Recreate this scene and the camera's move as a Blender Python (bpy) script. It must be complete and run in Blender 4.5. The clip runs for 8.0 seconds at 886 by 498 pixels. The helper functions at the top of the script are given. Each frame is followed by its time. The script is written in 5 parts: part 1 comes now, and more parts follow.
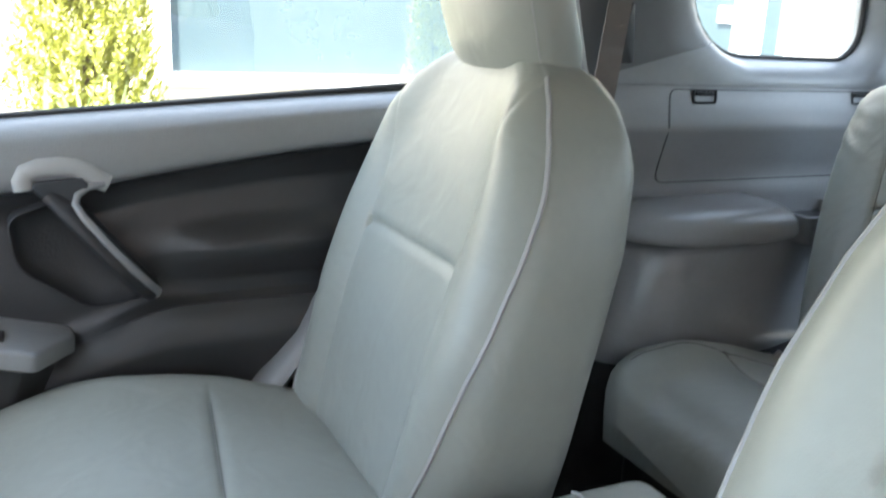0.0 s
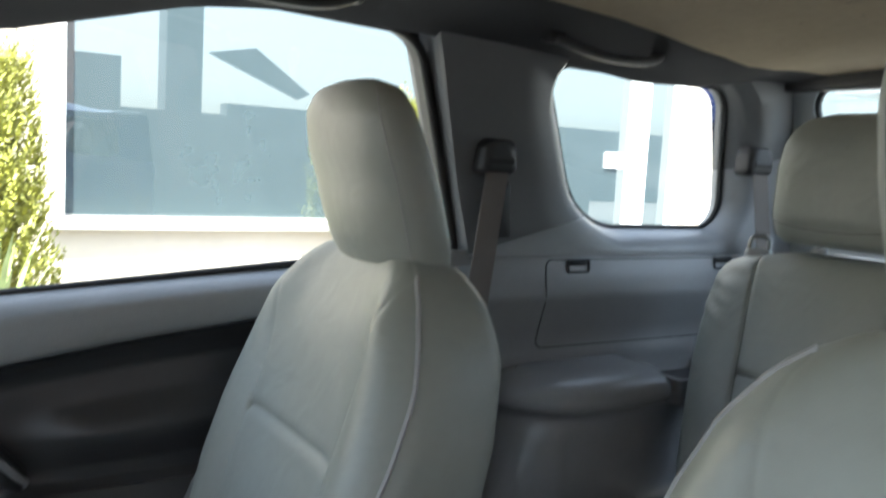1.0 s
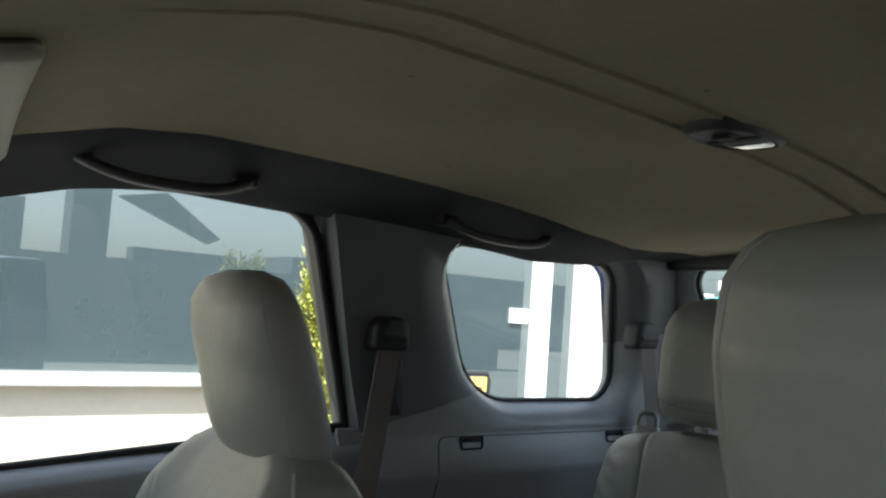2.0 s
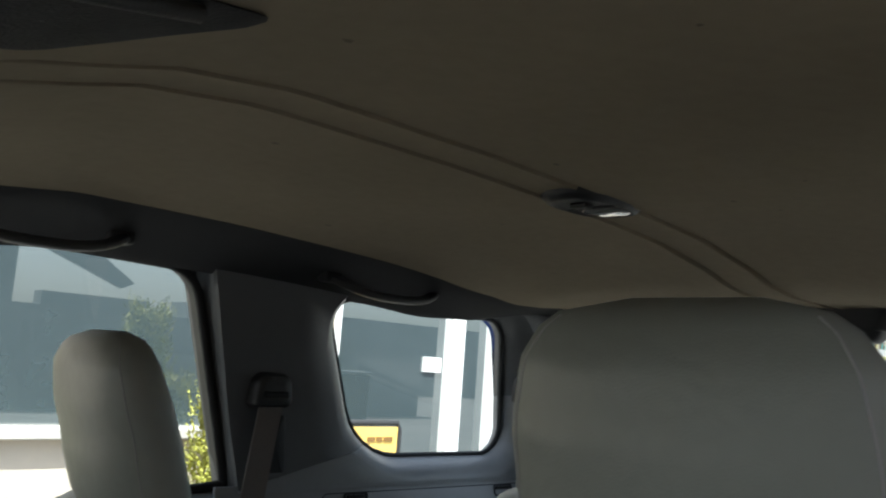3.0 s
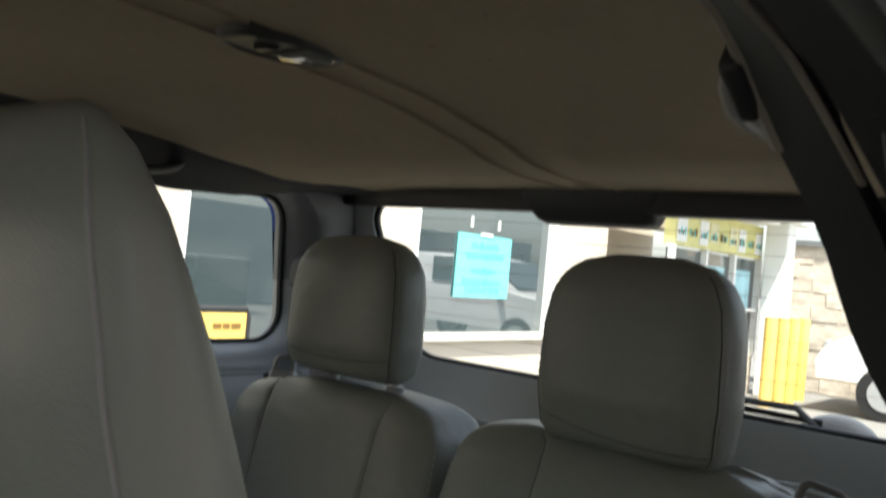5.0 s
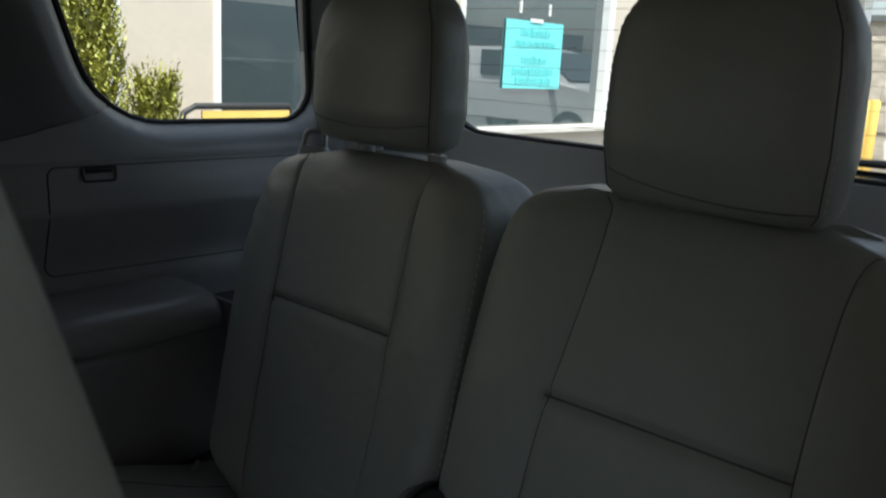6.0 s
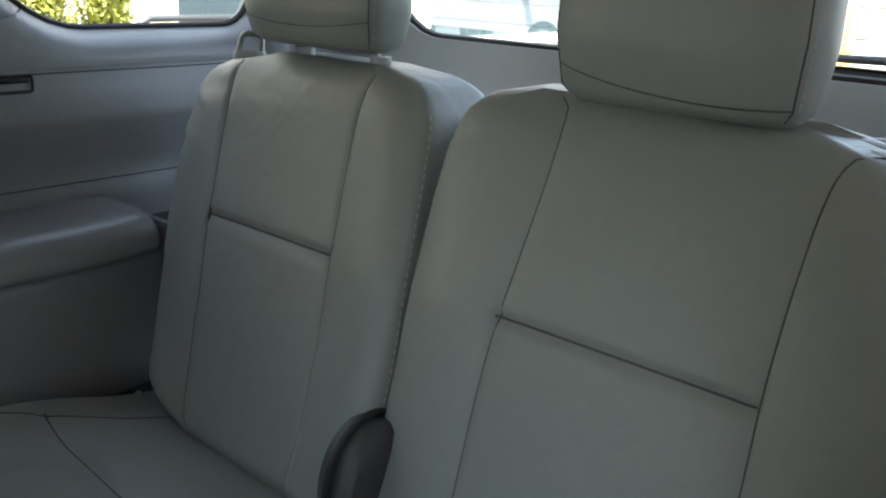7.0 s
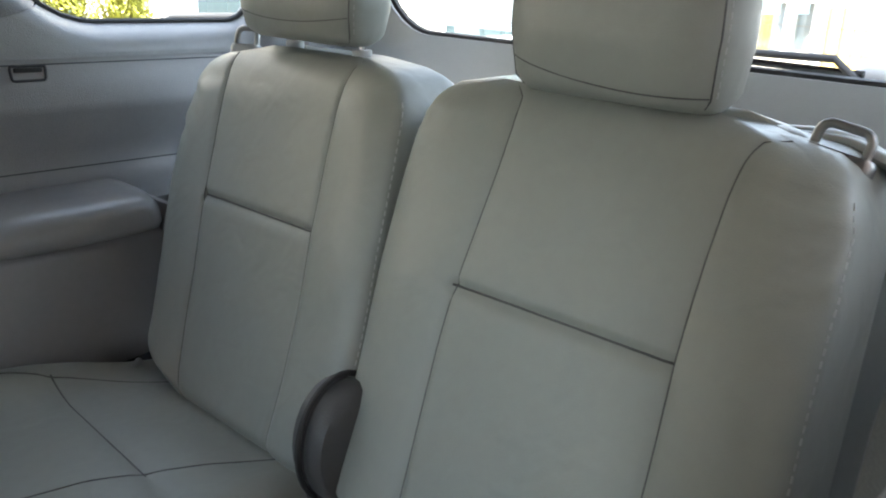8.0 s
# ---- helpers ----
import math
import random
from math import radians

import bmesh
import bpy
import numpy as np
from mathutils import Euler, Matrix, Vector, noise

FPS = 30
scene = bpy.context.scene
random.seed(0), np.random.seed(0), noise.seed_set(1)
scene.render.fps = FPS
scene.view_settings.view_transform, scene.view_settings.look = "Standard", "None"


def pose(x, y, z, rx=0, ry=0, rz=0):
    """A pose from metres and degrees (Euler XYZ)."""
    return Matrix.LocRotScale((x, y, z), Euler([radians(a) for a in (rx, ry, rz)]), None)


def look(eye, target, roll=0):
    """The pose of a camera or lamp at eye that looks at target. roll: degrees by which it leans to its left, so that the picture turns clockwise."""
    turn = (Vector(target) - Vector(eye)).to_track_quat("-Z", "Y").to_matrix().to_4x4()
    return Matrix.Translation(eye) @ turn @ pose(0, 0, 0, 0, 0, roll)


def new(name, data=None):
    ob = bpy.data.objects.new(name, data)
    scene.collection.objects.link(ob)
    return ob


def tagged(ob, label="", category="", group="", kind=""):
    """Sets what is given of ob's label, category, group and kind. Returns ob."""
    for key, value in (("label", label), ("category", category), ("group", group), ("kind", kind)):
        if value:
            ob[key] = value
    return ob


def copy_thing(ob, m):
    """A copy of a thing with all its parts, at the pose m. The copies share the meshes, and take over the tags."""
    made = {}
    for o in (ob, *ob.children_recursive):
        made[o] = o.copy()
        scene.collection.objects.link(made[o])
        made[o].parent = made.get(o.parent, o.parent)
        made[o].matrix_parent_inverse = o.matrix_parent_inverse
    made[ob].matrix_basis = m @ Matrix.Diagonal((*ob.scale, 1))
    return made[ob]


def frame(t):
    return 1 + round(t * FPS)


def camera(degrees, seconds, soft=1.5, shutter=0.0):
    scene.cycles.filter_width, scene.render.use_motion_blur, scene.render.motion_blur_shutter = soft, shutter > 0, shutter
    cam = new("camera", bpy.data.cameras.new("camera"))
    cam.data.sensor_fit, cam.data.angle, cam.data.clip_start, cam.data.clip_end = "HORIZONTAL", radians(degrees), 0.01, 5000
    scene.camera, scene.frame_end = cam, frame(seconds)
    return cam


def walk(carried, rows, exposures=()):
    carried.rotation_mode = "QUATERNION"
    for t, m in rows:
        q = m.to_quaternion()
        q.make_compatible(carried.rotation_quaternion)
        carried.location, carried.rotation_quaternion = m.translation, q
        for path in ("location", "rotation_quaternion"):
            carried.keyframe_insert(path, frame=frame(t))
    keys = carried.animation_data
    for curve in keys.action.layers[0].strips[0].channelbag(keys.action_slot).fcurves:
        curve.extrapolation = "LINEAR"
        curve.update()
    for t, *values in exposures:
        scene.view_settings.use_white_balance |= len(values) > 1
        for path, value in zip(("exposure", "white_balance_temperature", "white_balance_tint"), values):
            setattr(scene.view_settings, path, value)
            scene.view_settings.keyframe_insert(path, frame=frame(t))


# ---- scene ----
cam = camera(55.0, 8.0, soft=2.0, shutter=0.4)
PATH = [
    (0, (-0.033, -0.561, 1.16), (0.825, 1.173, 0.653), 2.8),
    (0.5, (-0.03, -0.569, 1.2), (0.928, 1.148, 0.834), 3.1),
    (1, (-0.015, -0.596, 1.245), (1.047, 1.086, 1.041), 3.3),
    (1.5, (-0.006, -0.62, 1.293), (1.14, 1.019, 1.301), 4.6),
    (1.7, (-0.002, -0.612, 1.298), (1.172, 1.005, 1.376), 4.4),
    (3, (0.041, -0.688, 1.327), (1.379, 0.774, 1.597), 4.2),
    (3.5, (0.070, -0.718, 1.331), (1.490, 0.659, 1.627), 4.1),
    (4.0, (0.140, -0.775, 1.337), (1.639, 0.518, 1.619), 4.7),
    (4.2, (0.188, -0.779, 1.342), (1.689, 0.512, 1.628), 4.8),
    (5.3, (0.391, -0.719, 1.316), (1.914, 0.57, 1.178), 5.4),
    (5.5, (0.417, -0.695, 1.299), (1.919, 0.601, 1.046), 5.2),
    (6, (0.483, -0.647, 1.262), (1.923, 0.671, 0.828), 3.1),
    (6.5, (0.542, -0.622, 1.246), (1.981, 0.652, 0.696), 3.0),
    (7, (0.573, -0.62, 1.237), (2.014, 0.62, 0.617), 2.4),
    (7.5, (0.572, -0.665, 1.244), (1.978, 0.598, 0.59), 2.1),
    (8, (0.546, -0.73, 1.239), (1.956, 0.545, 0.619), 2.8),
]
EXPOSURES = [(0.0, 3.82, 5850, 3), (0.5, 3.42, 5850, 3), (1.0, 2.80, 5800, 3), (1.5, 2.12, 5850, 2), (1.7, 1.96, 5850, 2), (3.0, 1.48, 5850, 3), (3.5, 1.68, 6050, 4), (4.2, 1.75, 6450, 5), (5.3, 1.24, 6200, 4), (6.0, 0.75, 5950, 3), (6.5, 1.86, 5900, 3), (7.0, 2.76, 5850, 3), (7.5, 3.20, 5950, 5), (8.0, 3.52, 6050, 5)]
walk(cam, [(t, look(eye, target, roll)) for t, eye, target, roll in PATH], EXPOSURES)

# ---- light ----
SUN_EL, SUN_AZ = 66.0, 214.0  # the sun stands high over the driver's side
world = bpy.data.worlds.new("sky")
scene.world = world
world.use_nodes = True
wn = world.node_tree.nodes
sky = wn.new("ShaderNodeTexSky")
sky.sky_type, sky.sun_disc = "NISHITA", False
sky.sun_elevation, sky.sun_rotation = radians(SUN_EL), radians(SUN_AZ)
sky.dust_density, sky.air_density = 2.5, 1.2
haze = wn.new("ShaderNodeHueSaturation")
haze.inputs["Saturation"].default_value = 0.5
world.node_tree.links.new(sky.outputs[0], haze.inputs["Color"])
world.node_tree.links.new(haze.outputs[0], wn["Background"].inputs[0])
wn["Background"].inputs[1].default_value = 0.13
sun_data = bpy.data.lights.new("sun", "SUN")
sun_data.energy, sun_data.angle, sun_data.color = 4.8, radians(0.6), (1.0, 0.94, 0.84)
sun = new("sun", sun_data)
sun_dir = Vector((math.sin(radians(SUN_AZ)) * math.cos(radians(SUN_EL)), math.cos(radians(SUN_AZ)) * math.cos(radians(SUN_EL)), math.sin(radians(SUN_EL))))
sun.matrix_world = look(sun_dir * 30, (0, 0, 0))


# ---- materials ----
def material(name, color, rough=0.5, metal=0.0, vary=0.12, scale=6.0, bump=0.0, bump_scale=300.0, spec=0.5, dark=None, coat=0.0):
    """A painted, moulded or woven surface: two scales of colour change and a fine relief."""
    m = bpy.data.materials.new(name)
    m.use_nodes = True
    nt = m.node_tree
    b = nt.nodes["Principled BSDF"]
    b.inputs["Roughness"].default_value, b.inputs["Metallic"].default_value = rough, metal
    b.inputs["Specular IOR Level"].default_value = spec
    b.inputs["Coat Weight"].default_value = coat
    tex = nt.nodes.new("ShaderNodeTexCoord")
    big = nt.nodes.new("ShaderNodeTexNoise")
    big.inputs["Scale"].default_value, big.inputs["Detail"].default_value = scale, 5.0
    nt.links.new(tex.outputs["Object"], big.inputs["Vector"])
    fine = nt.nodes.new("ShaderNodeTexNoise")
    fine.inputs["Scale"].default_value, fine.inputs["Detail"].default_value = scale * 22, 3.0
    nt.links.new(tex.outputs["Object"], fine.inputs["Vector"])
    add = nt.nodes.new("ShaderNodeMath")
    add.operation = "MULTIPLY_ADD"
    add.inputs[1].default_value = 0.35
    nt.links.new(fine.outputs["Fac"], add.inputs[0])
    nt.links.new(big.outputs["Fac"], add.inputs[2])
    ramp = nt.nodes.new("ShaderNodeValToRGB")
    lo = dark or tuple(c * (1 - vary) for c in color)
    hi = tuple(min(1.0, c * (1 + vary)) for c in color)
    ramp.color_ramp.elements[0].position, ramp.color_ramp.elements[1].position = 0.45, 0.9
    ramp.color_ramp.elements[0].color, ramp.color_ramp.elements[1].color = (*lo, 1), (*hi, 1)
    nt.links.new(add.outputs[0], ramp.inputs[0])
    nt.links.new(ramp.outputs[0], b.inputs["Base Color"])
    rr = nt.nodes.new("ShaderNodeMapRange")
    rr.inputs["To Min"].default_value, rr.inputs["To Max"].default_value = max(0.02, rough - 0.03), min(1, rough + 0.03)
    nt.links.new(big.outputs["Fac"], rr.inputs["Value"])
    nt.links.new(rr.outputs[0], b.inputs["Roughness"])
    if bump:
        grain = nt.nodes.new("ShaderNodeTexVoronoi")
        grain.inputs["Scale"].default_value = bump_scale
        nt.links.new(tex.outputs["Object"], grain.inputs["Vector"])
        bp = nt.nodes.new("ShaderNodeBump")
        bp.inputs["Strength"].default_value, bp.inputs["Distance"].default_value = bump, 0.001
        nt.links.new(grain.outputs["Distance"], bp.inputs["Height"])
        nt.links.new(bp.outputs[0], b.inputs["Normal"])
    return m


def glass_sheet(name, tint=(1, 1, 1), gloss=0.08):
    m = bpy.data.materials.new(name)
    m.use_nodes = True
    nt = m.node_tree
    nt.nodes.remove(nt.nodes["Principled BSDF"])
    out = nt.nodes["Material Output"]
    clear, shine, mix, edge, power = (nt.nodes.new(k) for k in ("ShaderNodeBsdfTransparent", "ShaderNodeBsdfGlossy", "ShaderNodeMixShader", "ShaderNodeLayerWeight", "ShaderNodeMath"))
    clear.inputs[0].default_value = (*tint, 1)
    shine.inputs["Roughness"].default_value = 0.02
    power.operation, power.inputs[1].default_value = "POWER", 4.0
    nt.links.new(edge.outputs["Facing"], power.inputs[0])
    scale = nt.nodes.new("ShaderNodeMath")
    scale.operation, scale.inputs[1].default_value, scale.inputs[2].default_value = "MULTIPLY_ADD", 0.35, 0.02
    nt.links.new(power.outputs[0], scale.inputs[0])
    nt.links.new(scale.outputs[0], mix.inputs[0])
    nt.links.new(clear.outputs[0], mix.inputs[1])
    nt.links.new(shine.outputs[0], mix.inputs[2])
    nt.links.new(mix.outputs[0], out.inputs[0])
    return m


LEATHER = material("grey_leatherette", (0.275, 0.29, 0.262), 0.42, vary=0.06, scale=3.0, bump=0.12, bump_scale=650)
def soft_folds(m, scale, depth):
    """A second, wide relief under the grain of a cover."""
    nt = m.node_tree
    wide, low = nt.nodes.new("ShaderNodeTexNoise"), nt.nodes.new("ShaderNodeBump")
    wide.inputs["Scale"].default_value, wide.inputs["Detail"].default_value, wide.inputs["Distortion"].default_value = scale, 2.0, 0.6
    tex = next(n for n in nt.nodes if n.type == "TEX_COORD")
    nt.links.new(tex.outputs["Object"], wide.inputs["Vector"])
    low.inputs["Strength"].default_value, low.inputs["Distance"].default_value = 0.5, depth
    nt.links.new(wide.outputs["Fac"], low.inputs["Height"])
    grain = next(n for n in nt.nodes if n.type == "BUMP" and n is not low)
    nt.links.new(low.outputs[0], grain.inputs["Normal"])


soft_folds(LEATHER, 16.0, 0.006)
THREAD = material("grey_thread", (0.16, 0.16, 0.155), 0.7, vary=0.1, bump=0.3)
CREASE = material("seam_thread", (0.10, 0.10, 0.10), 0.8, vary=0.1)
STITCH = material("pale_stitching", (0.42, 0.42, 0.40), 0.6, vary=0.08)
PIPING = material("light_piping", (0.34, 0.34, 0.34), 0.5, vary=0.05)
TRIM = material("grey_plastic_trim", (0.26, 0.27, 0.275), 0.34, vary=0.07, scale=4, bump=0.35, bump_scale=520)
GATETRIM = material("smooth_tailgate_plastic", (0.37, 0.395, 0.40), 0.30, vary=0.05, scale=4, bump=0.15, bump_scale=520)
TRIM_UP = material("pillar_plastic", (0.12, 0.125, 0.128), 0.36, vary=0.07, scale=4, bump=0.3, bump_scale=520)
TRIM_LOW = material("lower_grey_plastic", (0.24, 0.243, 0.245), 0.33, vary=0.07, scale=4, bump=0.35, bump_scale=520)
LIDGLOSS = material("smooth_grey_plastic", (0.26, 0.265, 0.27), 0.24, vary=0.06, scale=4, bump=0.15, bump_scale=520)
DOOR_LOW = material("dark_grey_plastic", (0.048, 0.049, 0.050), 0.5, vary=0.08, scale=4, bump=0.3, bump_scale=520)
HINGE = material("hinge_plastic", (0.075, 0.076, 0.077), 0.42, vary=0.08, scale=4, bump=0.3, bump_scale=520)
CHARCOAL = material("charcoal_plastic", (0.027, 0.027, 0.028), 0.55, vary=0.12, bump=0.3)
BLACK = material("black_rubber", (0.012, 0.012, 0.012), 0.6, vary=0.2)
LINER = material("headliner_cloth", (0.30, 0.252, 0.182), 0.95, vary=0.12, scale=2.5, bump=0.15, bump_scale=900, spec=0.1)
VISOR = material("visor_vinyl", (0.30, 0.27, 0.22), 0.6, vary=0.06, bump=0.2, bump_scale=700)
OPENTRIM = material("dark_opening_trim", (0.05, 0.053, 0.057), 0.75, vary=0.1, bump=0.3, bump_scale=600, spec=0.25)
# near-white colour for sky glints painted on the flange edges
GLINT = material("painted_sky_glint", (0.80, 0.79, 0.78), 0.28, vary=0.05)
# dark tone for the painted roof side shade and the inner opening trim
RAIL = material("rail_shade_and_trim", (0.046, 0.047, 0.049), 0.9, vary=0.1, bump=0.4, bump_scale=600, spec=0.15)
CARPET = material("dark_carpet", (0.025, 0.025, 0.027), 1.0, vary=0.3, scale=30, bump=0.8)
CHROME = material("steel", (0.55, 0.55, 0.55), 0.25, metal=1.0, vary=0.1)
STEEL = material("dull_steel", (0.24, 0.24, 0.235), 0.36, metal=0.9, vary=0.1)
SILVER = material("silver_plastic", (0.36, 0.365, 0.36), 0.4, vary=0.05)
BELT = material("seat_belt_web", (0.17, 0.15, 0.135), 0.8, vary=0.1, bump=0.6, bump_scale=900)
BLUE = material("dark_blue_car_paint", (0.012, 0.022, 0.075), 0.25, vary=0.08, coat=0.6)
HOOK_GLARE = material("glare_toned_plastic", (0.42, 0.40, 0.36), 0.25, vary=0.06)
LENS = material("lamp_lens", (0.75, 0.75, 0.72), 0.2, vary=0.03)
DOMELENS = material("smoked_lamp_lens", (0.20, 0.20, 0.19), 0.07, vary=0.03, spec=1.0, coat=0.8)
STAIN = material("old_stain", (0.17, 0.14, 0.10), 0.95, vary=0.1)
PANE = glass_sheet("clear_glass")
STUCCO = material("cream_render", (0.58, 0.515, 0.43), 0.9, vary=0.08, scale=1.2, bump=0.4, bump_scale=120)
WHITE = material("white_paint", (0.78, 0.78, 0.76), 0.5, vary=0.04)
ASPHALT = material("concrete_ground", (0.16, 0.155, 0.145), 0.9, vary=0.2, scale=0.8, bump=0.6, bump_scale=90)
YELLOW = material("yellow_paint", (0.84, 0.58, 0.15), 0.45, vary=0.06)
CYAN = material("cyan_paper", (0.20, 0.66, 0.66), 0.7, vary=0.05)
LEAF = material("yellow_green_leaf", (0.31, 0.31, 0.05), 0.5, vary=0.5, scale=9)
BLADE = material("pale_blade_leaf", (0.30, 0.36, 0.14), 0.5, vary=0.3, scale=12)
BARK = material("bark", (0.10, 0.075, 0.05), 0.9, vary=0.3)
GREY = material("opposite_facade", (0.17, 0.18, 0.185), 0.8, vary=0.2, scale=0.6)
# warm tone picked for the bounce off the added driver side wall
BLOCKER_TAN = material("blocker_wall_brown", (0.52, 0.395, 0.335), 0.9, vary=0.12, scale=1.5, bump=0.3, bump_scale=150)
BRICK = material("tan_brick", (0.60, 0.53, 0.44), 0.9, vary=0.22, scale=9.0, bump=0.8, bump_scale=45)
CYANINK = material("teal_ink", (0.12, 0.50, 0.51), 0.7, vary=0.1)
BRONZE = material("heater_wire", (0.25, 0.16, 0.10), 0.5, vary=0.1)
SIGNINK = material("sign_ink", (0.22, 0.12, 0.03), 0.6, vary=0.1)
DOORTAN = material("tan_door_paint", (0.42, 0.36, 0.24), 0.6, vary=0.08)
CREAMBAND = material("cream_sign_face", (0.70, 0.66, 0.42), 0.5, vary=0.1)
BAND = material("yellow_sign_face", (0.66, 0.62, 0.26), 0.5, vary=0.1)
POSTER = material("pale_blue_poster", (0.35, 0.58, 0.66), 0.5, vary=0.2, scale=5)
SILLPAINT = material("weathered_sill_paint", (0.60, 0.57, 0.52), 0.6, vary=0.12, scale=4, bump=0.2)
CARWHITE = material("white_car_paint", (0.75, 0.75, 0.75), 0.25, vary=0.02, coat=0.5)
LAMPGLASS = material("headlamp_glass", (0.25, 0.26, 0.27), 0.1, vary=0.1, coat=0.8)
RED = material("red_plastic", (0.45, 0.03, 0.02), 0.4, vary=0.05)
INSERT = material("door_insert_plastic", (0.040, 0.041, 0.043), 0.30, vary=0.1, bump=0.3, bump_scale=520)
MORTAR = material("mortar", (0.58, 0.51, 0.42), 0.95, vary=0.1)


def mirror_glass(name, tint):
    m = material(name, tint, 0.04, vary=0.05, scale=0.5, spec=1.0)
    b = m.node_tree.nodes["Principled BSDF"]
    for link in list(b.inputs["Roughness"].links):
        m.node_tree.links.remove(link)
    b.inputs["Roughness"].default_value = 0.015
    b.inputs["IOR"].default_value = 1.85
    return m


nt = BRICK.node_tree
info, hue = nt.nodes.new("ShaderNodeObjectInfo"), nt.nodes.new("ShaderNodeHueSaturation")
vmap = nt.nodes.new("ShaderNodeMapRange")
vmap.inputs["To Min"].default_value, vmap.inputs["To Max"].default_value = 0.90, 1.06
nt.links.new(info.outputs["Random"], vmap.inputs["Value"])
nt.links.new(vmap.outputs[0], hue.inputs["Value"])
base = nt.nodes["Principled BSDF"].inputs["Base Color"]
nt.links.new(base.links[0].from_socket, hue.inputs["Color"])
nt.links.new(hue.outputs[0], base)
SHOPGLASS = mirror_glass("coated_shop_glass", (0.055, 0.075, 0.08))


# ---- mesh tools ----
def part(name, bm, mat, parent=None, label="", smooth=True):
    me = bpy.data.meshes.new(name)
    bmesh.ops.recalc_face_normals(bm, faces=bm.faces)
    bm.to_mesh(me)
    bm.free()
    me.materials.append(mat)
    if smooth:
        me.polygons.foreach_set("use_smooth", [True] * len(me.polygons))
        me.set_sharp_from_angle(angle=radians(48))
    ob = new(name, me)
    if parent:
        ob.parent = parent
    if label:
        tagged(ob, label)
    return ob


def thing(name, label, category, group="", at=(0, 0, 0), kind=""):
    ob = new(name)
    ob.location = at
    ob.empty_display_size = 0.1
    return tagged(ob, label, category, group, kind)


def interp(table, v):
    xs, ys = zip(*table)
    return float(np.interp(v, xs, ys))


def smooth(a, b, v):
    u = min(1.0, max(0.0, (v - a) / (b - a)))
    return u * u * (3 - 2 * u)


def bell(d, w):
    return math.exp(-((d / w) ** 2))


def loft(bm, rings, closed=True, cap0=True, cap1=True):
    rows = [[bm.verts.new(p) for p in ring] for ring in rings]
    n = len(rows[0])
    for a, b in zip(rows, rows[1:]):
        for i in range(n if closed else n - 1):
            j = (i + 1) % n
            bm.faces.new((a[i], a[j], b[j], b[i]))
    for row, on in ((rows[0], cap0), (rows[-1], cap1)):
        if on and closed:
            mid = bm.verts.new(sum((v.co for v in row), Vector()) / n)
            for i in range(n):
                bm.faces.new((row[i], row[(i + 1) % n], mid))
    return rows


def sheet(bm, us, vs, f):
    rows = [[bm.verts.new(f(u, v)) for v in vs] for u in us]
    for a, b in zip(rows, rows[1:]):
        for i in range(len(vs) - 1):
            bm.faces.new((a[i], a[i + 1], b[i + 1], b[i]))
    return rows


def thicken(bm, by):
    """Gives an open sheet a back and an edge."""
    bmesh.ops.recalc_face_normals(bm, faces=bm.faces)
    bmesh.ops.solidify(bm, geom=bm.faces[:], thickness=by)


def backed(bm, us, vs, f, off):
    """A sheet with a second one behind it and closed edges."""
    off = Vector(off)
    a, b = sheet(bm, us, vs, f), sheet(bm, us, vs, lambda u, v: f(u, v) + off)
    for p, q in ((a[0], b[0]), (a[-1], b[-1]), ([r[0] for r in a], [r[0] for r in b]), ([r[-1] for r in a], [r[-1] for r in b])):
        for i in range(len(p) - 1):
            bm.faces.new((p[i], p[i + 1], q[i + 1], q[i]))


def tube(bm, pts, r, n=8, closed=False, flat=1.0, up=None):
    pts = [Vector(p) for p in pts]
    rings, side = [], None
    for i, p in enumerate(pts):
        a = pts[i - 1] if (i or closed) else p
        b = pts[(i + 1) % len(pts)] if (i < len(pts) - 1 or closed) else p
        d = (b - a).normalized()
        if side is None:
            side = d.cross(Vector(up) if up else (Vector((0, 0, 1)) if abs(d.z) < 0.9 else Vector((0, 1, 0)))).normalized()
        side = (side - d * side.dot(d)).normalized()
        other = d.cross(side)
        rings.append([p + r * (math.cos(t) * side + flat * math.sin(t) * other) for t in (2 * math.pi * k / n for k in range(n))])
    if closed:
        rings.append(rings[0])
    return loft(bm, rings, True, not closed, not closed)


def box(bm, size, at=(0, 0, 0), bevel=0.0, seg=2, turn=None):
    m = Matrix.Translation(at) @ (turn.to_4x4() if turn else Matrix()) @ Matrix.Diagonal((*size, 1))
    got = bmesh.ops.create_cube(bm, size=1, matrix=m)
    if bevel:
        es = list({e for v in got["verts"] for e in v.link_edges})
        bmesh.ops.bevel(bm, geom=es, offset=bevel, segments=seg, affect="EDGES", profile=0.5)
    return got


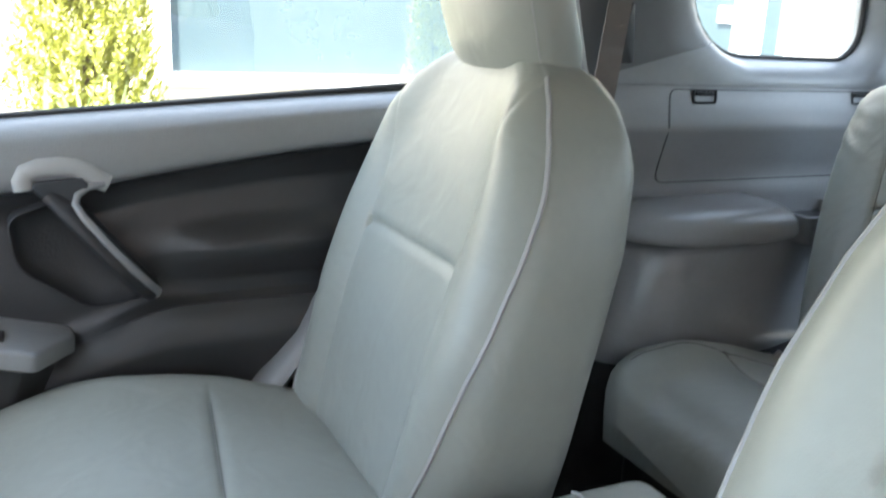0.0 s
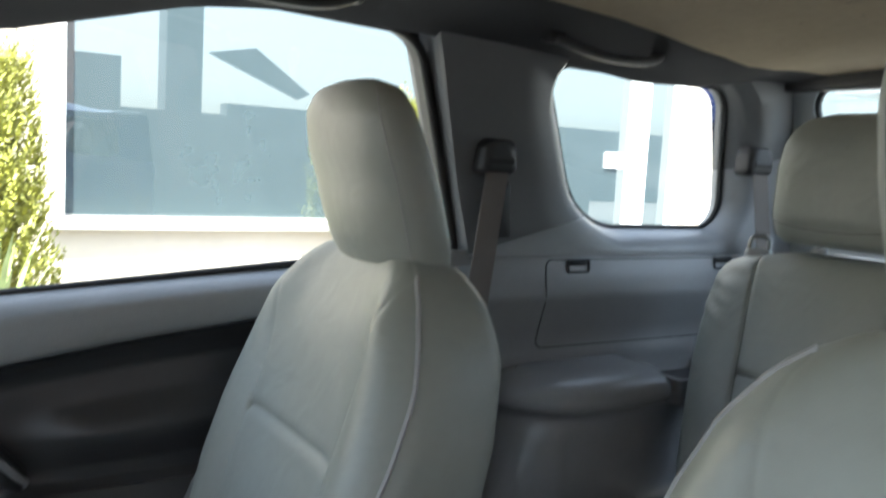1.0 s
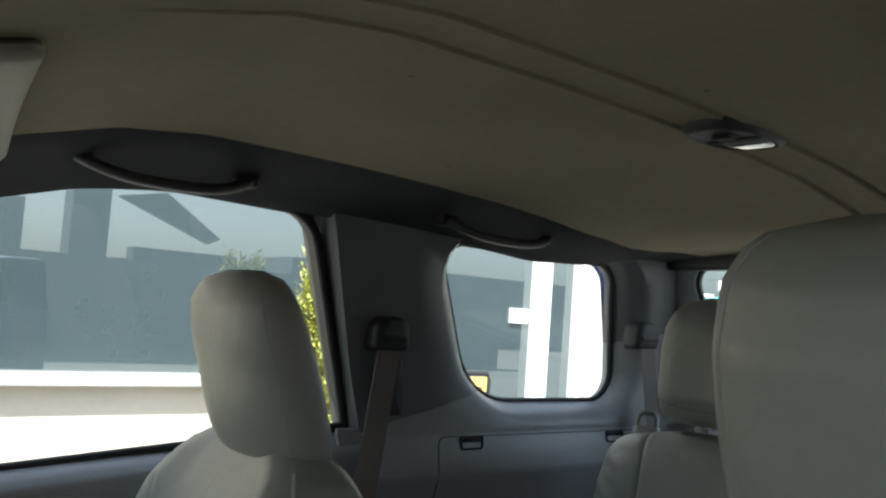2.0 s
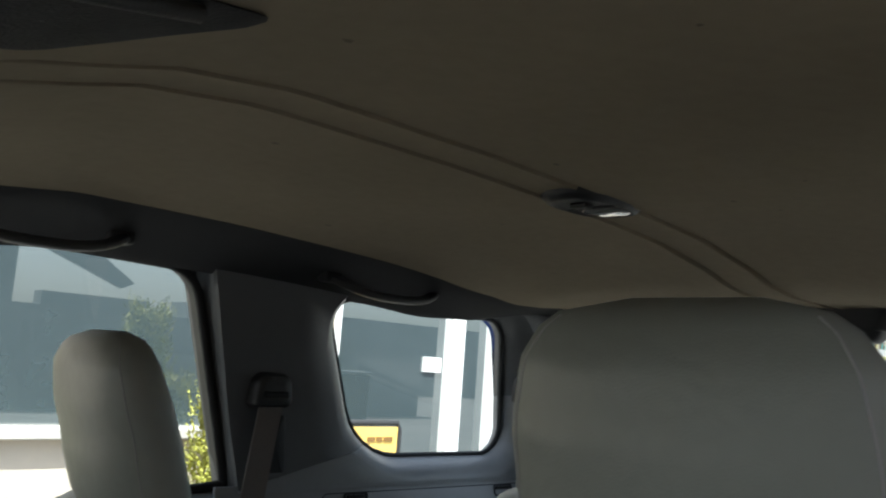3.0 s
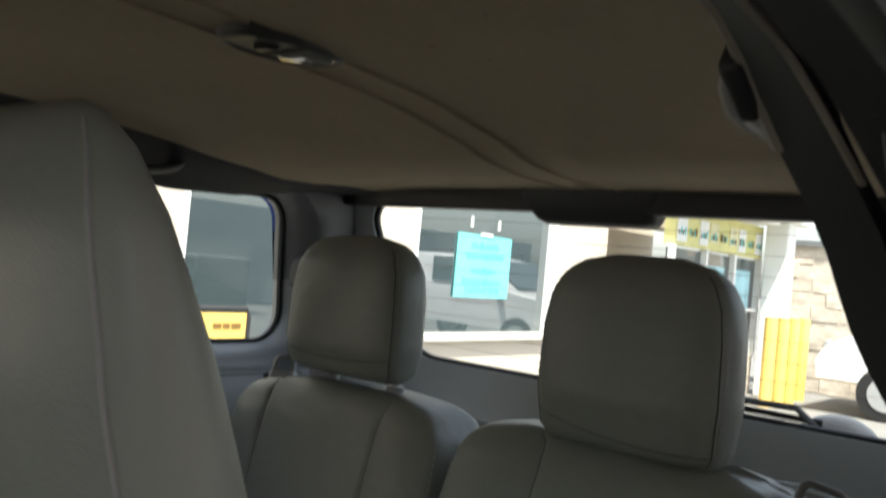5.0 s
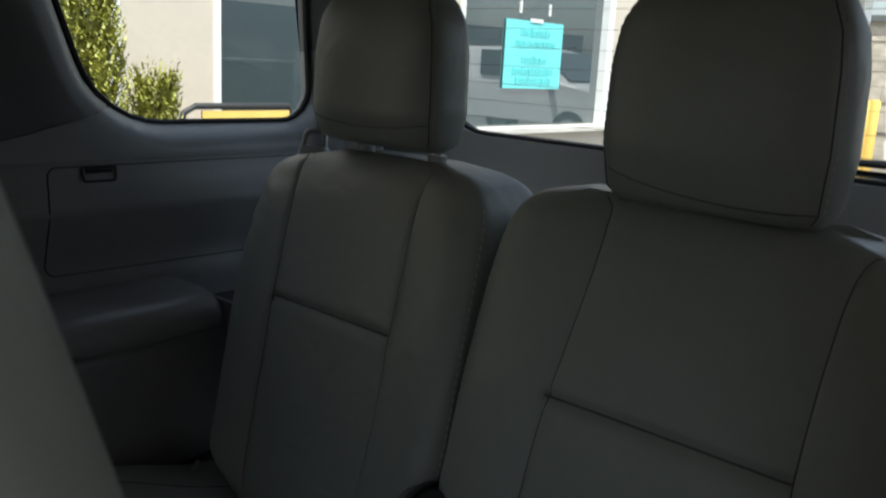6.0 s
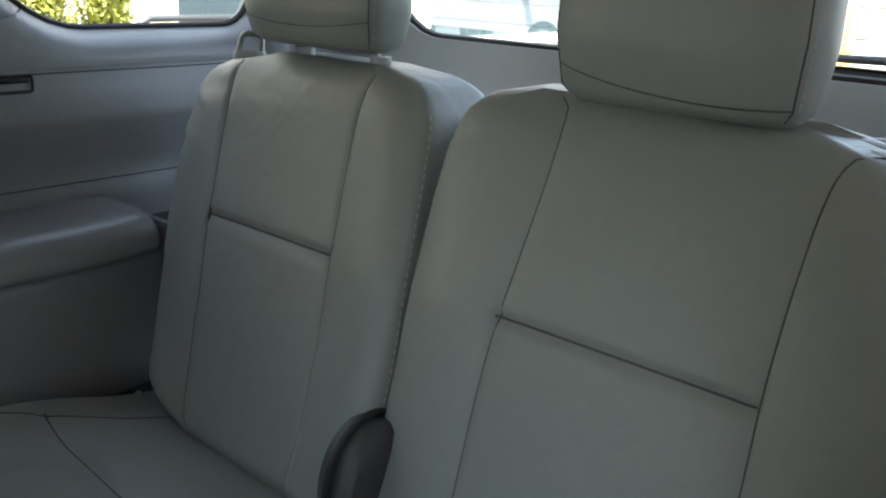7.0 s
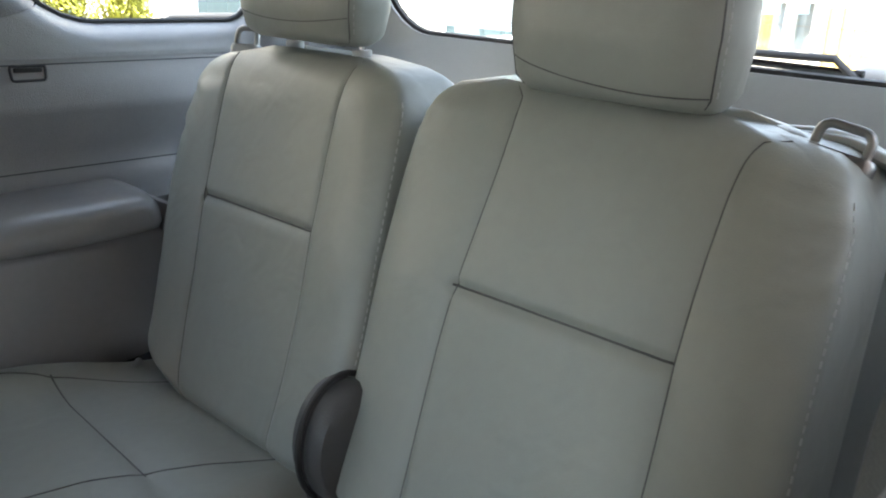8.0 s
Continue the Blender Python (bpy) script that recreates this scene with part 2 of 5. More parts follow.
def rounded(corners, nside=8, narc=7):
    """A closed outline with rounded corners: (a, b, radius) each, the same count of points whatever the radii."""
    pts, n = [], len(corners)
    arcs = []
    for i in range(n):
        p0, p, p1 = (Vector(corners[k % n][:2]) for k in (i - 1, i, i + 1))
        r = corners[i][2]
        a, b = (p0 - p).normalized(), (p1 - p).normalized()
        half = a.angle(b) / 2
        cut = r / math.tan(half)
        q0, q1 = p + a * cut, p + b * cut
        c = p + (a + b).normalized() * (r / math.sin(half))
        arc = []
        for k in range(narc):
            u = k / (narc - 1)
            d = (q0 - c).lerp(q1 - c, u)
            arc.append(c + d.normalized() * r if r > 1e-6 else p.copy())
        arcs.append(arc)
    for i in range(n):
        pts += arcs[i]
        a, b = arcs[i][-1], arcs[(i + 1) % n][0]
        pts += [a.lerp(b, k / nside) for k in range(1, nside)]
    return pts


def ball(bm, r, at, seg=12, scale=(1, 1, 1)):
    return bmesh.ops.create_uvsphere(bm, u_segments=seg, v_segments=max(6, seg // 2 + 2), radius=r, matrix=Matrix.Translation(at) @ Matrix.Diagonal((*scale, 1)))


def rod(bm, r, a, b, n=12):
    return tube(bm, [a, b], r, n)


# ---- car shell ----
# the roof's unseen front is stretched past the windscreen edge to block sun
ROOF = [(-0.5, 1.33), (-0.2, 1.44), (-0.1, 1.465), (0.1, 1.495), (0.25, 1.535), (0.33, 1.557), (0.45, 1.57), (0.7, 1.567), (0.87, 1.56), (1.03, 1.551), (1.16, 1.54), (1.31, 1.514), (1.38, 1.496), (1.47, 1.486), (1.60, 1.484), (1.70, 1.484)]
DROP = [(0, 0), (0.15, 0.002), (0.3, 0.008), (0.45, 0.018), (0.53, 0.028), (0.58, 0.050), (0.62, 0.078), (0.66, 0.108)]


DROP_NEAR = [(0, 0), (0.15, 0.002), (0.3, 0.008), (0.4, 0.017), (0.47, 0.031), (0.53, 0.049), (0.58, 0.068), (0.62, 0.086), (0.66, 0.108)]


def roof_z(x, y):
    return interp(ROOF, x) - interp(DROP_NEAR if y > 0 else DROP, abs(y)) * (1 - 0.8 * smooth(1.15, 1.6, x))


def side_y(z):
    """The inner face of the side wall, leaning in towards the roof."""
    return interp([(0.3, 0.655), (0.9, 0.668), (1.0, 0.67), (1.08, 0.675), (1.2, 0.676), (1.46, 0.645)], z)


GROOVES = (0.043, -0.03)
bm = bmesh.new()
ys = sorted({round(v, 4) for v in np.linspace(-0.536, 0.548, 48)} | {round(g + d, 4) for g in GROOVES for d in (-0.012, -0.0075, -0.006, -0.0045, -0.003, 0, 0.003, 0.0045, 0.006, 0.0075, 0.012)})
xs = np.linspace(-0.48, 1.66, 80)


def liner(x, y):
    depth = sum(0.018 * (1 - smooth(0.003, 0.0068, abs(y - g))) - 0.0028 * bell(abs(y - g) - 0.0090, 0.0034) for g in GROOVES) * smooth(0.20, 0.30, x)
    return Vector((x, y, roof_z(x, y) + depth))


rows = sheet(bm, xs, ys, liner)
sheet(bm, xs, ys, lambda x, y: Vector((x, y, roof_z(x, y) + 0.045)))
headliner = tagged(part("ceiling", bm, LINER), "brown-grey cloth headliner with two pressed grooves", "ceiling", kind="structure")

rnd = random.Random(21)
bm = bmesh.new()
for _ in range(16):
    x, y = rnd.uniform(0.35, 1.5), rnd.uniform(-0.5, 0.45)
    r = rnd.uniform(0.002, 0.006)
    ring = [bm.verts.new((x + r * rnd.uniform(0.6, 1.8) * math.cos(a), y + r * math.sin(a), roof_z(x, y) - 0.0006)) for a in np.linspace(0, 2 * math.pi, 8, endpoint=False)]
    if min(abs(y - g) for g in GROOVES) > 0.02:
        bm.faces.new(ring)
part("stain", bm, STAIN, headliner)

# dark colour along both roof sides stands in for shade on the headliner edge
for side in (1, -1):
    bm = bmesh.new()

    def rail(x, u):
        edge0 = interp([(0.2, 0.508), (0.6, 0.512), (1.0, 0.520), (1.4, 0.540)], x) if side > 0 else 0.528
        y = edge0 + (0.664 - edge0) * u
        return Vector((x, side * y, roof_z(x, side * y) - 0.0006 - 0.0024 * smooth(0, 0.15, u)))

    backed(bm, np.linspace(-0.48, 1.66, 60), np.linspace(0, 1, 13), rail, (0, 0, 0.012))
    tagged(part("roof_side_shade", bm, RAIL), "headliner edge along the roof side, darkened in place of shade", "trim", kind="structure")

QWIN = [(1.017, 1.447, 0.045), (1.532, 1.442, 0.055), (1.577, 1.128, 0.06), (1.138, 1.128, 0.16)]
QOUT = [(0.735, 1.478, 0.004), (1.74, 1.485, 0.004), (1.78, 1.076, 0.004), (0.845, 1.076, 0.004)]


def quarter(side, label):
    """Pillar and rear side trim of one side, with its window."""
    root = thing("rear_side_trim", label, "trim panel", kind="structure")
    inner, outer = rounded(QWIN), rounded(QOUT)
    bm = bmesh.new()
    rings = []
    centre = Vector((1.3, 1.29))
    for grow, y in ((0.0, 0.745), (0.010, 0.722), (0.022, 0.702), (0.036, 0.687), (0.050, 0.679), (0.062, None)):
        ring = []
        for k, p in enumerate(inner):
            a, b = inner[k - 1], inner[(k + 1) % len(inner)]
            t = (b - a).normalized()
            nrm = Vector((t.y, -t.x))
            if nrm.dot(p - centre) < 0:
                nrm = -nrm
            wide = 1.0 - 0.55 * smooth(1.36, 1.44, p.y) - 0.30 * smooth(1.20, 1.14, p.y)
            q = p + nrm * grow * wide
            yy = side_y(q.y) if y is None else y - (0.676 - side_y(q.y)) * 0.7
            ring.append(Vector((q.x, side * yy, q.y)))
        rings.append(ring)
    for k in (0.25, 0.5, 0.75, 1.0):
        ring = []
        for v, o in zip(rings[5], outer):
            q = Vector((v.x, v.z)).lerp(o, k)
            ring.append(Vector((q.x, side * side_y(q.y), q.y)))
        rings.append(ring)
    rings += [[v + Vector((0, side * 0.012, 0)) for v in ring] for ring in reversed(rings)]
    rings.append(rings[0])
    loft(bm, rings, True, False, False)
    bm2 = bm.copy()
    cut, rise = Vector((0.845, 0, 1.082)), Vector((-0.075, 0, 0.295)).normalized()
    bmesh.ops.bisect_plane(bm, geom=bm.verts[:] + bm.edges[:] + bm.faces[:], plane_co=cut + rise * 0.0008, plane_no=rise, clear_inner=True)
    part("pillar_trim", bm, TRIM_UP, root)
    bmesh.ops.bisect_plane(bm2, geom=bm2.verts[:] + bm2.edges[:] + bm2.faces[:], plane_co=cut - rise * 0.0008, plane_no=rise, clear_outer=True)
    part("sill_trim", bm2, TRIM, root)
    bm = bmesh.new()
    pillar_x = lambda z: 0.735 + (1.478 - z) * 0.2736
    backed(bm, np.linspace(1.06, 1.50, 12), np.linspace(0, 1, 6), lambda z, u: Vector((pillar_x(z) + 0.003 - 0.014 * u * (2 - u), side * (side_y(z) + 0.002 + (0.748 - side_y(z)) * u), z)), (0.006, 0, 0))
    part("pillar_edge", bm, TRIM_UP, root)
    # the pane and its black edge
    bm = bmesh.new()
    loft(bm, [[Vector((p.x, side * (0.742 + 0.004 * k - (p.y - 1.13) * 0.09), p.y)) for p in inner] for k in (0, 1)])
    pane = part("pane", bm, PANE, root)
    pane.visible_shadow = False
    bm = bmesh.new()
    tube(bm, [Vector((p.x, side * (0.741 - (p.y - 1.13) * 0.09), p.y)) for p in inner], 0.006, 6, True)
    part("window_seal", bm, BLACK, root)
    bm = bmesh.new()
    loft(bm, [[Vector((p.x, side * y, p.y)) for p in ring] for ring, y in ((inner, 0.752), (rounded([(0.84, 1.50, 0.004), (1.80, 1.50, 0.004), (1.86, 1.076, 0.004), (0.88, 1.076, 0.004)]), 0.765))], True, False, False)
    part("outer_skin", bm, BLUE, root)
    bm = bmesh.new()
    box(bm, (1.02, 0.02, 0.78), (1.36, side * 0.775, 0.69), 0.006)
    part("outer_panel", bm, BLUE, root)
    bm = bmesh.new()
    loft(bm, [[Vector((0.905 + (p.x - 0.905) * k, side * y, p.y)) for p in rounded([(0.880, 1.215, 0.008), (0.922, 1.215, 0.008), (0.930, 1.112, 0.004), (0.876, 1.112, 0.004)], 3, 4)] for k, y in ((1.0, 0.676), (1.0, 0.6695), (0.9, 0.668))])
    part("belt_slot", bm, BLACK, root)
    # lower panel, bent along one line
    bm = bmesh.new()
    zs = [0.36, 0.5, 0.6, 0.7, 0.8, 0.86, 0.885, 0.895, 0.93, 0.97, 0.990, 0.997, 1.005, 1.03, 1.066, 1.074, 1.088]
    xs = np.linspace(0.80, 1.72, 30)

    def low(x, z):
        y = interp([(0.36, 0.672), (0.86, 0.672), (0.885, 0.672), (0.895, 0.678), (0.93, 0.672), (0.97, 0.663), (0.990, 0.658), (0.997, 0.657), (1.005, 0.658), (1.066, 0.671), (1.074, 0.678), (1.09, 0.680)], z)
        return Vector((x, side * y, z))

    backed(bm, xs, zs, low, (0, side * 0.008, 0))
    part("lower_trim", bm, TRIM_LOW, root)
    # the hatch in the panel: a fine gap all round and two slots
    bm = bmesh.new()
    frame_line = rounded([(1.02, 1.068, 0.015), (1.60, 1.068, 0.015), (1.60, 0.895, 0.02), (1.01, 0.895, 0.02)])
    tube(bm, [low(p.x, p.y) + Vector((0, side * 0.0002, 0)) for p in frame_line], 0.0013, 6, True)
    part("panel_gap", bm, OPENTRIM, root)
    for sx in (1.10, 1.52):
        bm = bmesh.new()
        line = rounded([(sx - 0.028, 1.067, 0.004), (sx + 0.028, 1.067, 0.004), (sx + 0.026, 1.045, 0.004), (sx - 0.026, 1.045, 0.004)], 3, 3)
        tube(bm, [low(p.x, p.y) + Vector((0, -side * 0.002, 0)) for p in line], 0.0022, 6, True)
        part("slot_rim", bm, OPENTRIM, root)
        bm = bmesh.new()
        box(bm, (0.044, 0.004, 0.007), low(sx, 1.061) + Vector((0, -side * 0.002, 0)), 0.001)
        part("slot_opening", bm, BLACK, root)
    # wheel arch box with its lid and tray
    bm = bmesh.new()

    def plan(grow, z, end=1.36):
        # closed outline of the box in plan, wider at the lid
        front = interp([(0.36, 0.80), (0.63, 0.84), (0.84, 0.895), (0.88, 0.905)], z)
        inn = 0.512 - grow
        out = rounded([(front - grow, 0.66, 0.01), (end, 0.66, 0.002), (end, inn, 0.002 if end > 1.3 else 0.03), (front + 0.02 - grow, inn, 0.115)], 6, 10)
        bow = [0.030 * min(1.6, ((p.x - 1.06) / 0.22) ** 2) * smooth(0.60, 0.53, p.y) for p in out]
        return [Vector((p.x, side * (p.y + b), z)) for p, b in zip(out, bow)]

    loft(bm, [plan(-0.010, z) for z in (0.36, 0.5, 0.585)] + [plan(-0.016, 0.594)], True, False, True)
    part("arch_carpet", bm, CARPET, root)
    if side < 0:
        return root
    bm = bmesh.new()
    rings = [plan(-0.012, 0.590), plan(-0.008, 0.596)] + [plan(-0.008 - 0.006 * (z - 0.6) / 0.2, z) for z in (0.63, 0.70, 0.76, 0.79)] + [plan(-0.018, 0.802), plan(-0.026, 0.808)]
    loft(bm, rings, True, True, True)
    part("wheel_arch_box", bm, LIDGLOSS, root)
    bm = bmesh.new()
    rings = [plan(-0.022, 0.8085, 1.235), plan(0.000, 0.811, 1.240), plan(0.010, 0.815, 1.242), plan(0.014, 0.823, 1.243), plan(0.014, 0.834, 1.242), plan(0.009, 0.847, 1.240), plan(-0.002, 0.858, 1.236), plan(-0.018, 0.866, 1.230), plan(-0.038, 0.871, 1.222), plan(-0.06, 0.873, 1.21)]
    loft(bm, rings, True, True, True)
    part("box_lid", bm, LIDGLOSS, root, "smooth grey lid of the side box")
    bm = bmesh.new()
    well = rounded([(1.244, 0.655, 0.01), (1.43, 0.655, 0.01), (1.43, 0.515, 0.01), (1.246, 0.515, 0.012)], 4, 5)
    inside = rounded([(1.250, 0.649, 0.008), (1.424, 0.649, 0.008), (1.424, 0.521, 0.008), (1.252, 0.521, 0.010)], 4, 5)
    loft(bm, [[Vector((p.x, side * p.y, z)) for p in ring] for ring, z in ((well, 0.80), (well, 0.850), (inside, 0.852), (inside, 0.826))], True, False, True)
    part("tray", bm, TRIM_LOW, root)
    # bottom of the tray, darker than its sides
    bm = bmesh.new()
    loft(bm, [[Vector((1.337 + (p.x - 1.337) * 0.97, side * (0.585 + (p.y - 0.585) * 0.97), z)) for p in inside] for z in (0.827, 0.830)])
    part("tray_floor", bm, CHARCOAL, root)
    return root


quarter(1, "grey plastic rear side trim with window and cup tray")
quarter(-1, "grey plastic rear side trim beside the driver")


# ---- passenger door ----
def door():
    root = thing("passenger_door", "closed grey passenger door with dark insert and pull handle", "car door")

    def belt(x):
        return 1.02 + 0.082 * x - 0.015 * x * x

    def edge(x):  # lower border of the light upper pad
        return 0.925 + 0.06 * (x - 0.05) if x < 0.05 else 0.925 + 0.19 * (x - 0.05) - 0.13 * (x - 0.05) ** 2

    def low_line(x):
        return 0.745 - 0.055 * smooth(0.16, -0.05, x)

    xs = np.linspace(-0.75, 0.845, 70)
    bm = bmesh.new()
    us = np.linspace(0, 1, 14)

    def upper(x, u):
        z = belt(x) + (edge(x) - belt(x)) * u
        y = 0.705 - 0.036 * math.sqrt(min(1, u / 0.3)) - 0.006 * u - 0.008 * math.sin(math.pi * min(1, u)) - (0.0 if u < 0.9 else -0.012 * (u - 0.9) * 10)
        return Vector((x, y, z))

    backed(bm, xs, us, upper, (0, 0.010, 0))
    part("upper_pad", bm, TRIM, root, "light grey soft upper door pad")
    bm = bmesh.new()
    prof = [(0, 0.668), (0.06, 0.682), (0.2, 0.700), (0.4, 0.690), (0.52, 0.668), (0.6, 0.660), (0.68, 0.664), (0.85, 0.684), (0.95, 0.684), (1, 0.67)]

    def insert(x, u):
        z = edge(x) + (low_line(x) - edge(x)) * u
        return Vector((x, 0.694 + (interp(prof, u) - 0.694) * (0.12 + 0.88 * max(smooth(0.10, 0.22, x), smooth(0.35, 0.0, u), smooth(0.85, 1.0, u))), z))

    backed(bm, xs, np.linspace(0, 1, 40), insert, (0, 0.010, 0))
    part("insert", bm, INSERT, root, "dark charcoal door insert with a soft ridge")
    bm = bmesh.new()
    prof2 = [(0, 0.664), (0.05, 0.648), (0.12, 0.640), (0.2, 0.650), (0.32, 0.675), (0.6, 0.668), (1, 0.66)]

    def lower(x, u):
        z = low_line(x) + (0.34 - low_line(x)) * u
        return Vector((x, interp(prof2, u), z))

    backed(bm, xs, np.linspace(0, 1, 40), lower, (0, 0.010, 0))
    part("lower_panel", bm, DOOR_LOW, root)
    # window frame: seal along the belt, frame round the top
    bm = bmesh.new()
    outline = [(-0.48, 1.02, 0.01), (0.10, 1.415, 0.16), (0.40, 1.474, 0.5), (0.722, 1.462, 0.075), (0.832, 1.088, 0.004), (-0.55, 0.972, 0.004)]
    pts = rounded(outline, 10, 7)
    tube(bm, [Vector((p.x, 0.712 - 0.06 * max(0, p.y - 1.05), p.y)) for p in pts], 0.009, 8, True)
    part("window_seal", bm, BLACK, root)
    bm = bmesh.new()
    loft(bm, [[Vector((p.x, 0.722 + k - 0.06 * max(0, p.y - 1.05), p.y)) for p in pts] for k in (0, 0.004)])
    pane = part("window", bm, PANE, root)
    pane.visible_shadow = False
    # outer painted frame
    bm = bmesh.new()
    cen = Vector((0.3, 1.2))
    rings = []
    for g, y in ((0.0, 0.726), (0.05, 0.735), (0.05, 0.75), (0.0, 0.75)):
        ring = []
        for p in pts:
            d = (p - cen).normalized()
            q = p + d * g
            ring.append(Vector((q.x, y - 0.06 * max(0, q.y - 1.05), q.y)))
        rings.append(ring)
    rings.append(rings[0])
    loft(bm, rings, True, False, False)
    part("door_frame", bm, CHARCOAL, root)
    bm = bmesh.new()
    box(bm, (1.6, 0.06, 0.68), (0.05, 0.75, 0.68), 0.01)
    part("outer_skin", bm, BLUE, root)
    # release handle in a pale surround, and the slanting pull grip that grows out of it
    bm = bmesh.new()
    arch = [(-0.044, 0.926), (-0.046, 0.938), (-0.041, 0.949), (-0.025, 0.955), (0.0, 0.957), (0.018, 0.955), (0.034, 0.947), (0.048, 0.937), (0.060, 0.931)]
    tube(bm, [(x, 0.658, z) for x, z in arch], 0.0125, 12, flat=0.5, up=(0, 1, 0))
    part("handle_surround", bm, SILVER, root, "pale grey handle surround")
    bm = bmesh.new()
    cup = rounded([(-0.038, 0.948, 0.008), (0.03, 0.948, 0.01), (0.045, 0.93, 0.01), (0.015, 0.905, 0.01), (-0.03, 0.915, 0.01)], 3, 4)
    loft(bm, [[Vector((p.x, y, p.y)) for p in cup] for y in (0.672, 0.664)])
    part("handle_cup", bm, BLACK, root)
    bm = bmesh.new()
    lever = [(-0.040, 0.937, 0.005), (0.026, 0.941, 0.006), (0.036, 0.931, 0.005), (0.010, 0.900, 0.008), (-0.012, 0.905, 0.006)]
    rings = [[Vector((p.x, y, p.y)) for p in rounded([(x + g * (0.0 - x) * 0.1, z, r) for x, z, r in lever], 4, 4)] for y, g in ((0.664, 0), (0.650, 0), (0.646, 0.6))]
    loft(bm, rings)
    part("release_lever", bm, OPENTRIM, root)
    bm = bmesh.new()
    tube(bm, [(-0.012, 0.655, 0.918), (0.004, 0.642, 0.900), (0.034, 0.628, 0.865), (0.066, 0.624, 0.826), (0.093, 0.634, 0.793), (0.108, 0.658, 0.775)], 0.0155, 12, flat=0.7)
    grip = part("pull_grip", bm, CHARCOAL, root)
    bm = bmesh.new()
    tube(bm, [(0.054, 0.656, 0.932), (0.034, 0.652, 0.929), (0.020, 0.648, 0.920), (0.016, 0.640, 0.908), (0.024, 0.630, 0.893), (0.048, 0.618, 0.862), (0.080, 0.614, 0.823), (0.104, 0.624, 0.795), (0.117, 0.645, 0.778), (0.116, 0.655, 0.770), (0.104, 0.656, 0.768)], 0.0055, 8)
    part("grip_edge", bm, TRIM_LOW, root)
    bm = bmesh.new()
    bowl = rounded([(-0.066, 0.888, 0.02), (0.01, 0.915, 0.02), (0.125, 0.772, 0.01), (0.03, 0.755, 0.05), (-0.06, 0.82, 0.05)], 6, 6)
    mid = sum((p for p in bowl), Vector((0, 0))) / len(bowl)
    loft(bm, [[Vector((mid.x + (p.x - mid.x) * k, y, mid.y + (p.y - mid.y) * k)) for p in bowl] for k, y in ((1.05, 0.690), (1.04, 0.664), (1.0, 0.660), (0.96, 0.668), (0.85, 0.682), (0.5, 0.690))], True, False, True)
    part("pull_bowl", bm, CHARCOAL, root)
    # armrest with the window switch
    def arm(k, drop, inset=0.0):
        line = rounded([(-0.42, 0.70, 0.004), (-0.42, 0.560 + inset, 0.004), (-0.045 - inset, 0.560 + inset, 0.012), (0.006 - inset, 0.66, 0.012), (0.002 - inset, 0.70, 0.004)], 4, 5)
        return [Vector((p.x, p.y, 0.727 - drop - 0.27 * (p.x + 0.02))) for p in line]

    bm = bmesh.new()
    loft(bm, [arm(1, 0.030, 0.010), arm(1, 0.026, 0.002), arm(1, 0.006, 0.0), arm(1, 0.002, 0.002), arm(1, 0.0, 0.007)])
    part("armrest", bm, TRIM, root)
    bm = bmesh.new()
    loft(bm, [arm(1, 0.20, 0.06), arm(1, 0.08, 0.03), arm(1, 0.031, 0.018)])
    part("armrest_body", bm, DOOR_LOW, root)
    tip = Euler((0, radians(15), 0)).to_matrix()
    bm = bmesh.new()
    box(bm, (0.052, 0.036, 0.006), (-0.105, 0.610, 0.751), 0.002, 2, tip)
    part("switch_recess", bm, CHARCOAL, root)
    bm = bmesh.new()
    box(bm, (0.030, 0.024, 0.010), (-0.105, 0.610, 0.755), 0.003, 2, tip)
    part("window_switch", bm, BLACK, root)
    return root


door()


# ---- padded things ----
def angles(fracs, p, n=44):
    """Angles round a section: even ones, and clusters where a crease runs on the front at a fraction of the half width."""
    base = list(np.linspace(0.0003, 2 * math.pi, n, endpoint=False))
    for f in fracs:
        for d in (-0.05, -0.022, -0.008, 0, 0.008, 0.022, 0.05):
            c = min(0.999, max(-0.999, f + d))
            a = math.acos(math.copysign(abs(c) ** (p / 2), c))
            base.append(2 * math.pi - a)
    return sorted(base)


def levels(lo, hi, n, seams):
    zs = list(np.linspace(lo, hi, n))
    for s in seams:
        zs += [s + d for d in (-0.02, -0.01, -0.005, -0.002, 0, 0.002, 0.005, 0.01, 0.02)]
    return sorted(set(round(z, 5) for z in zs))


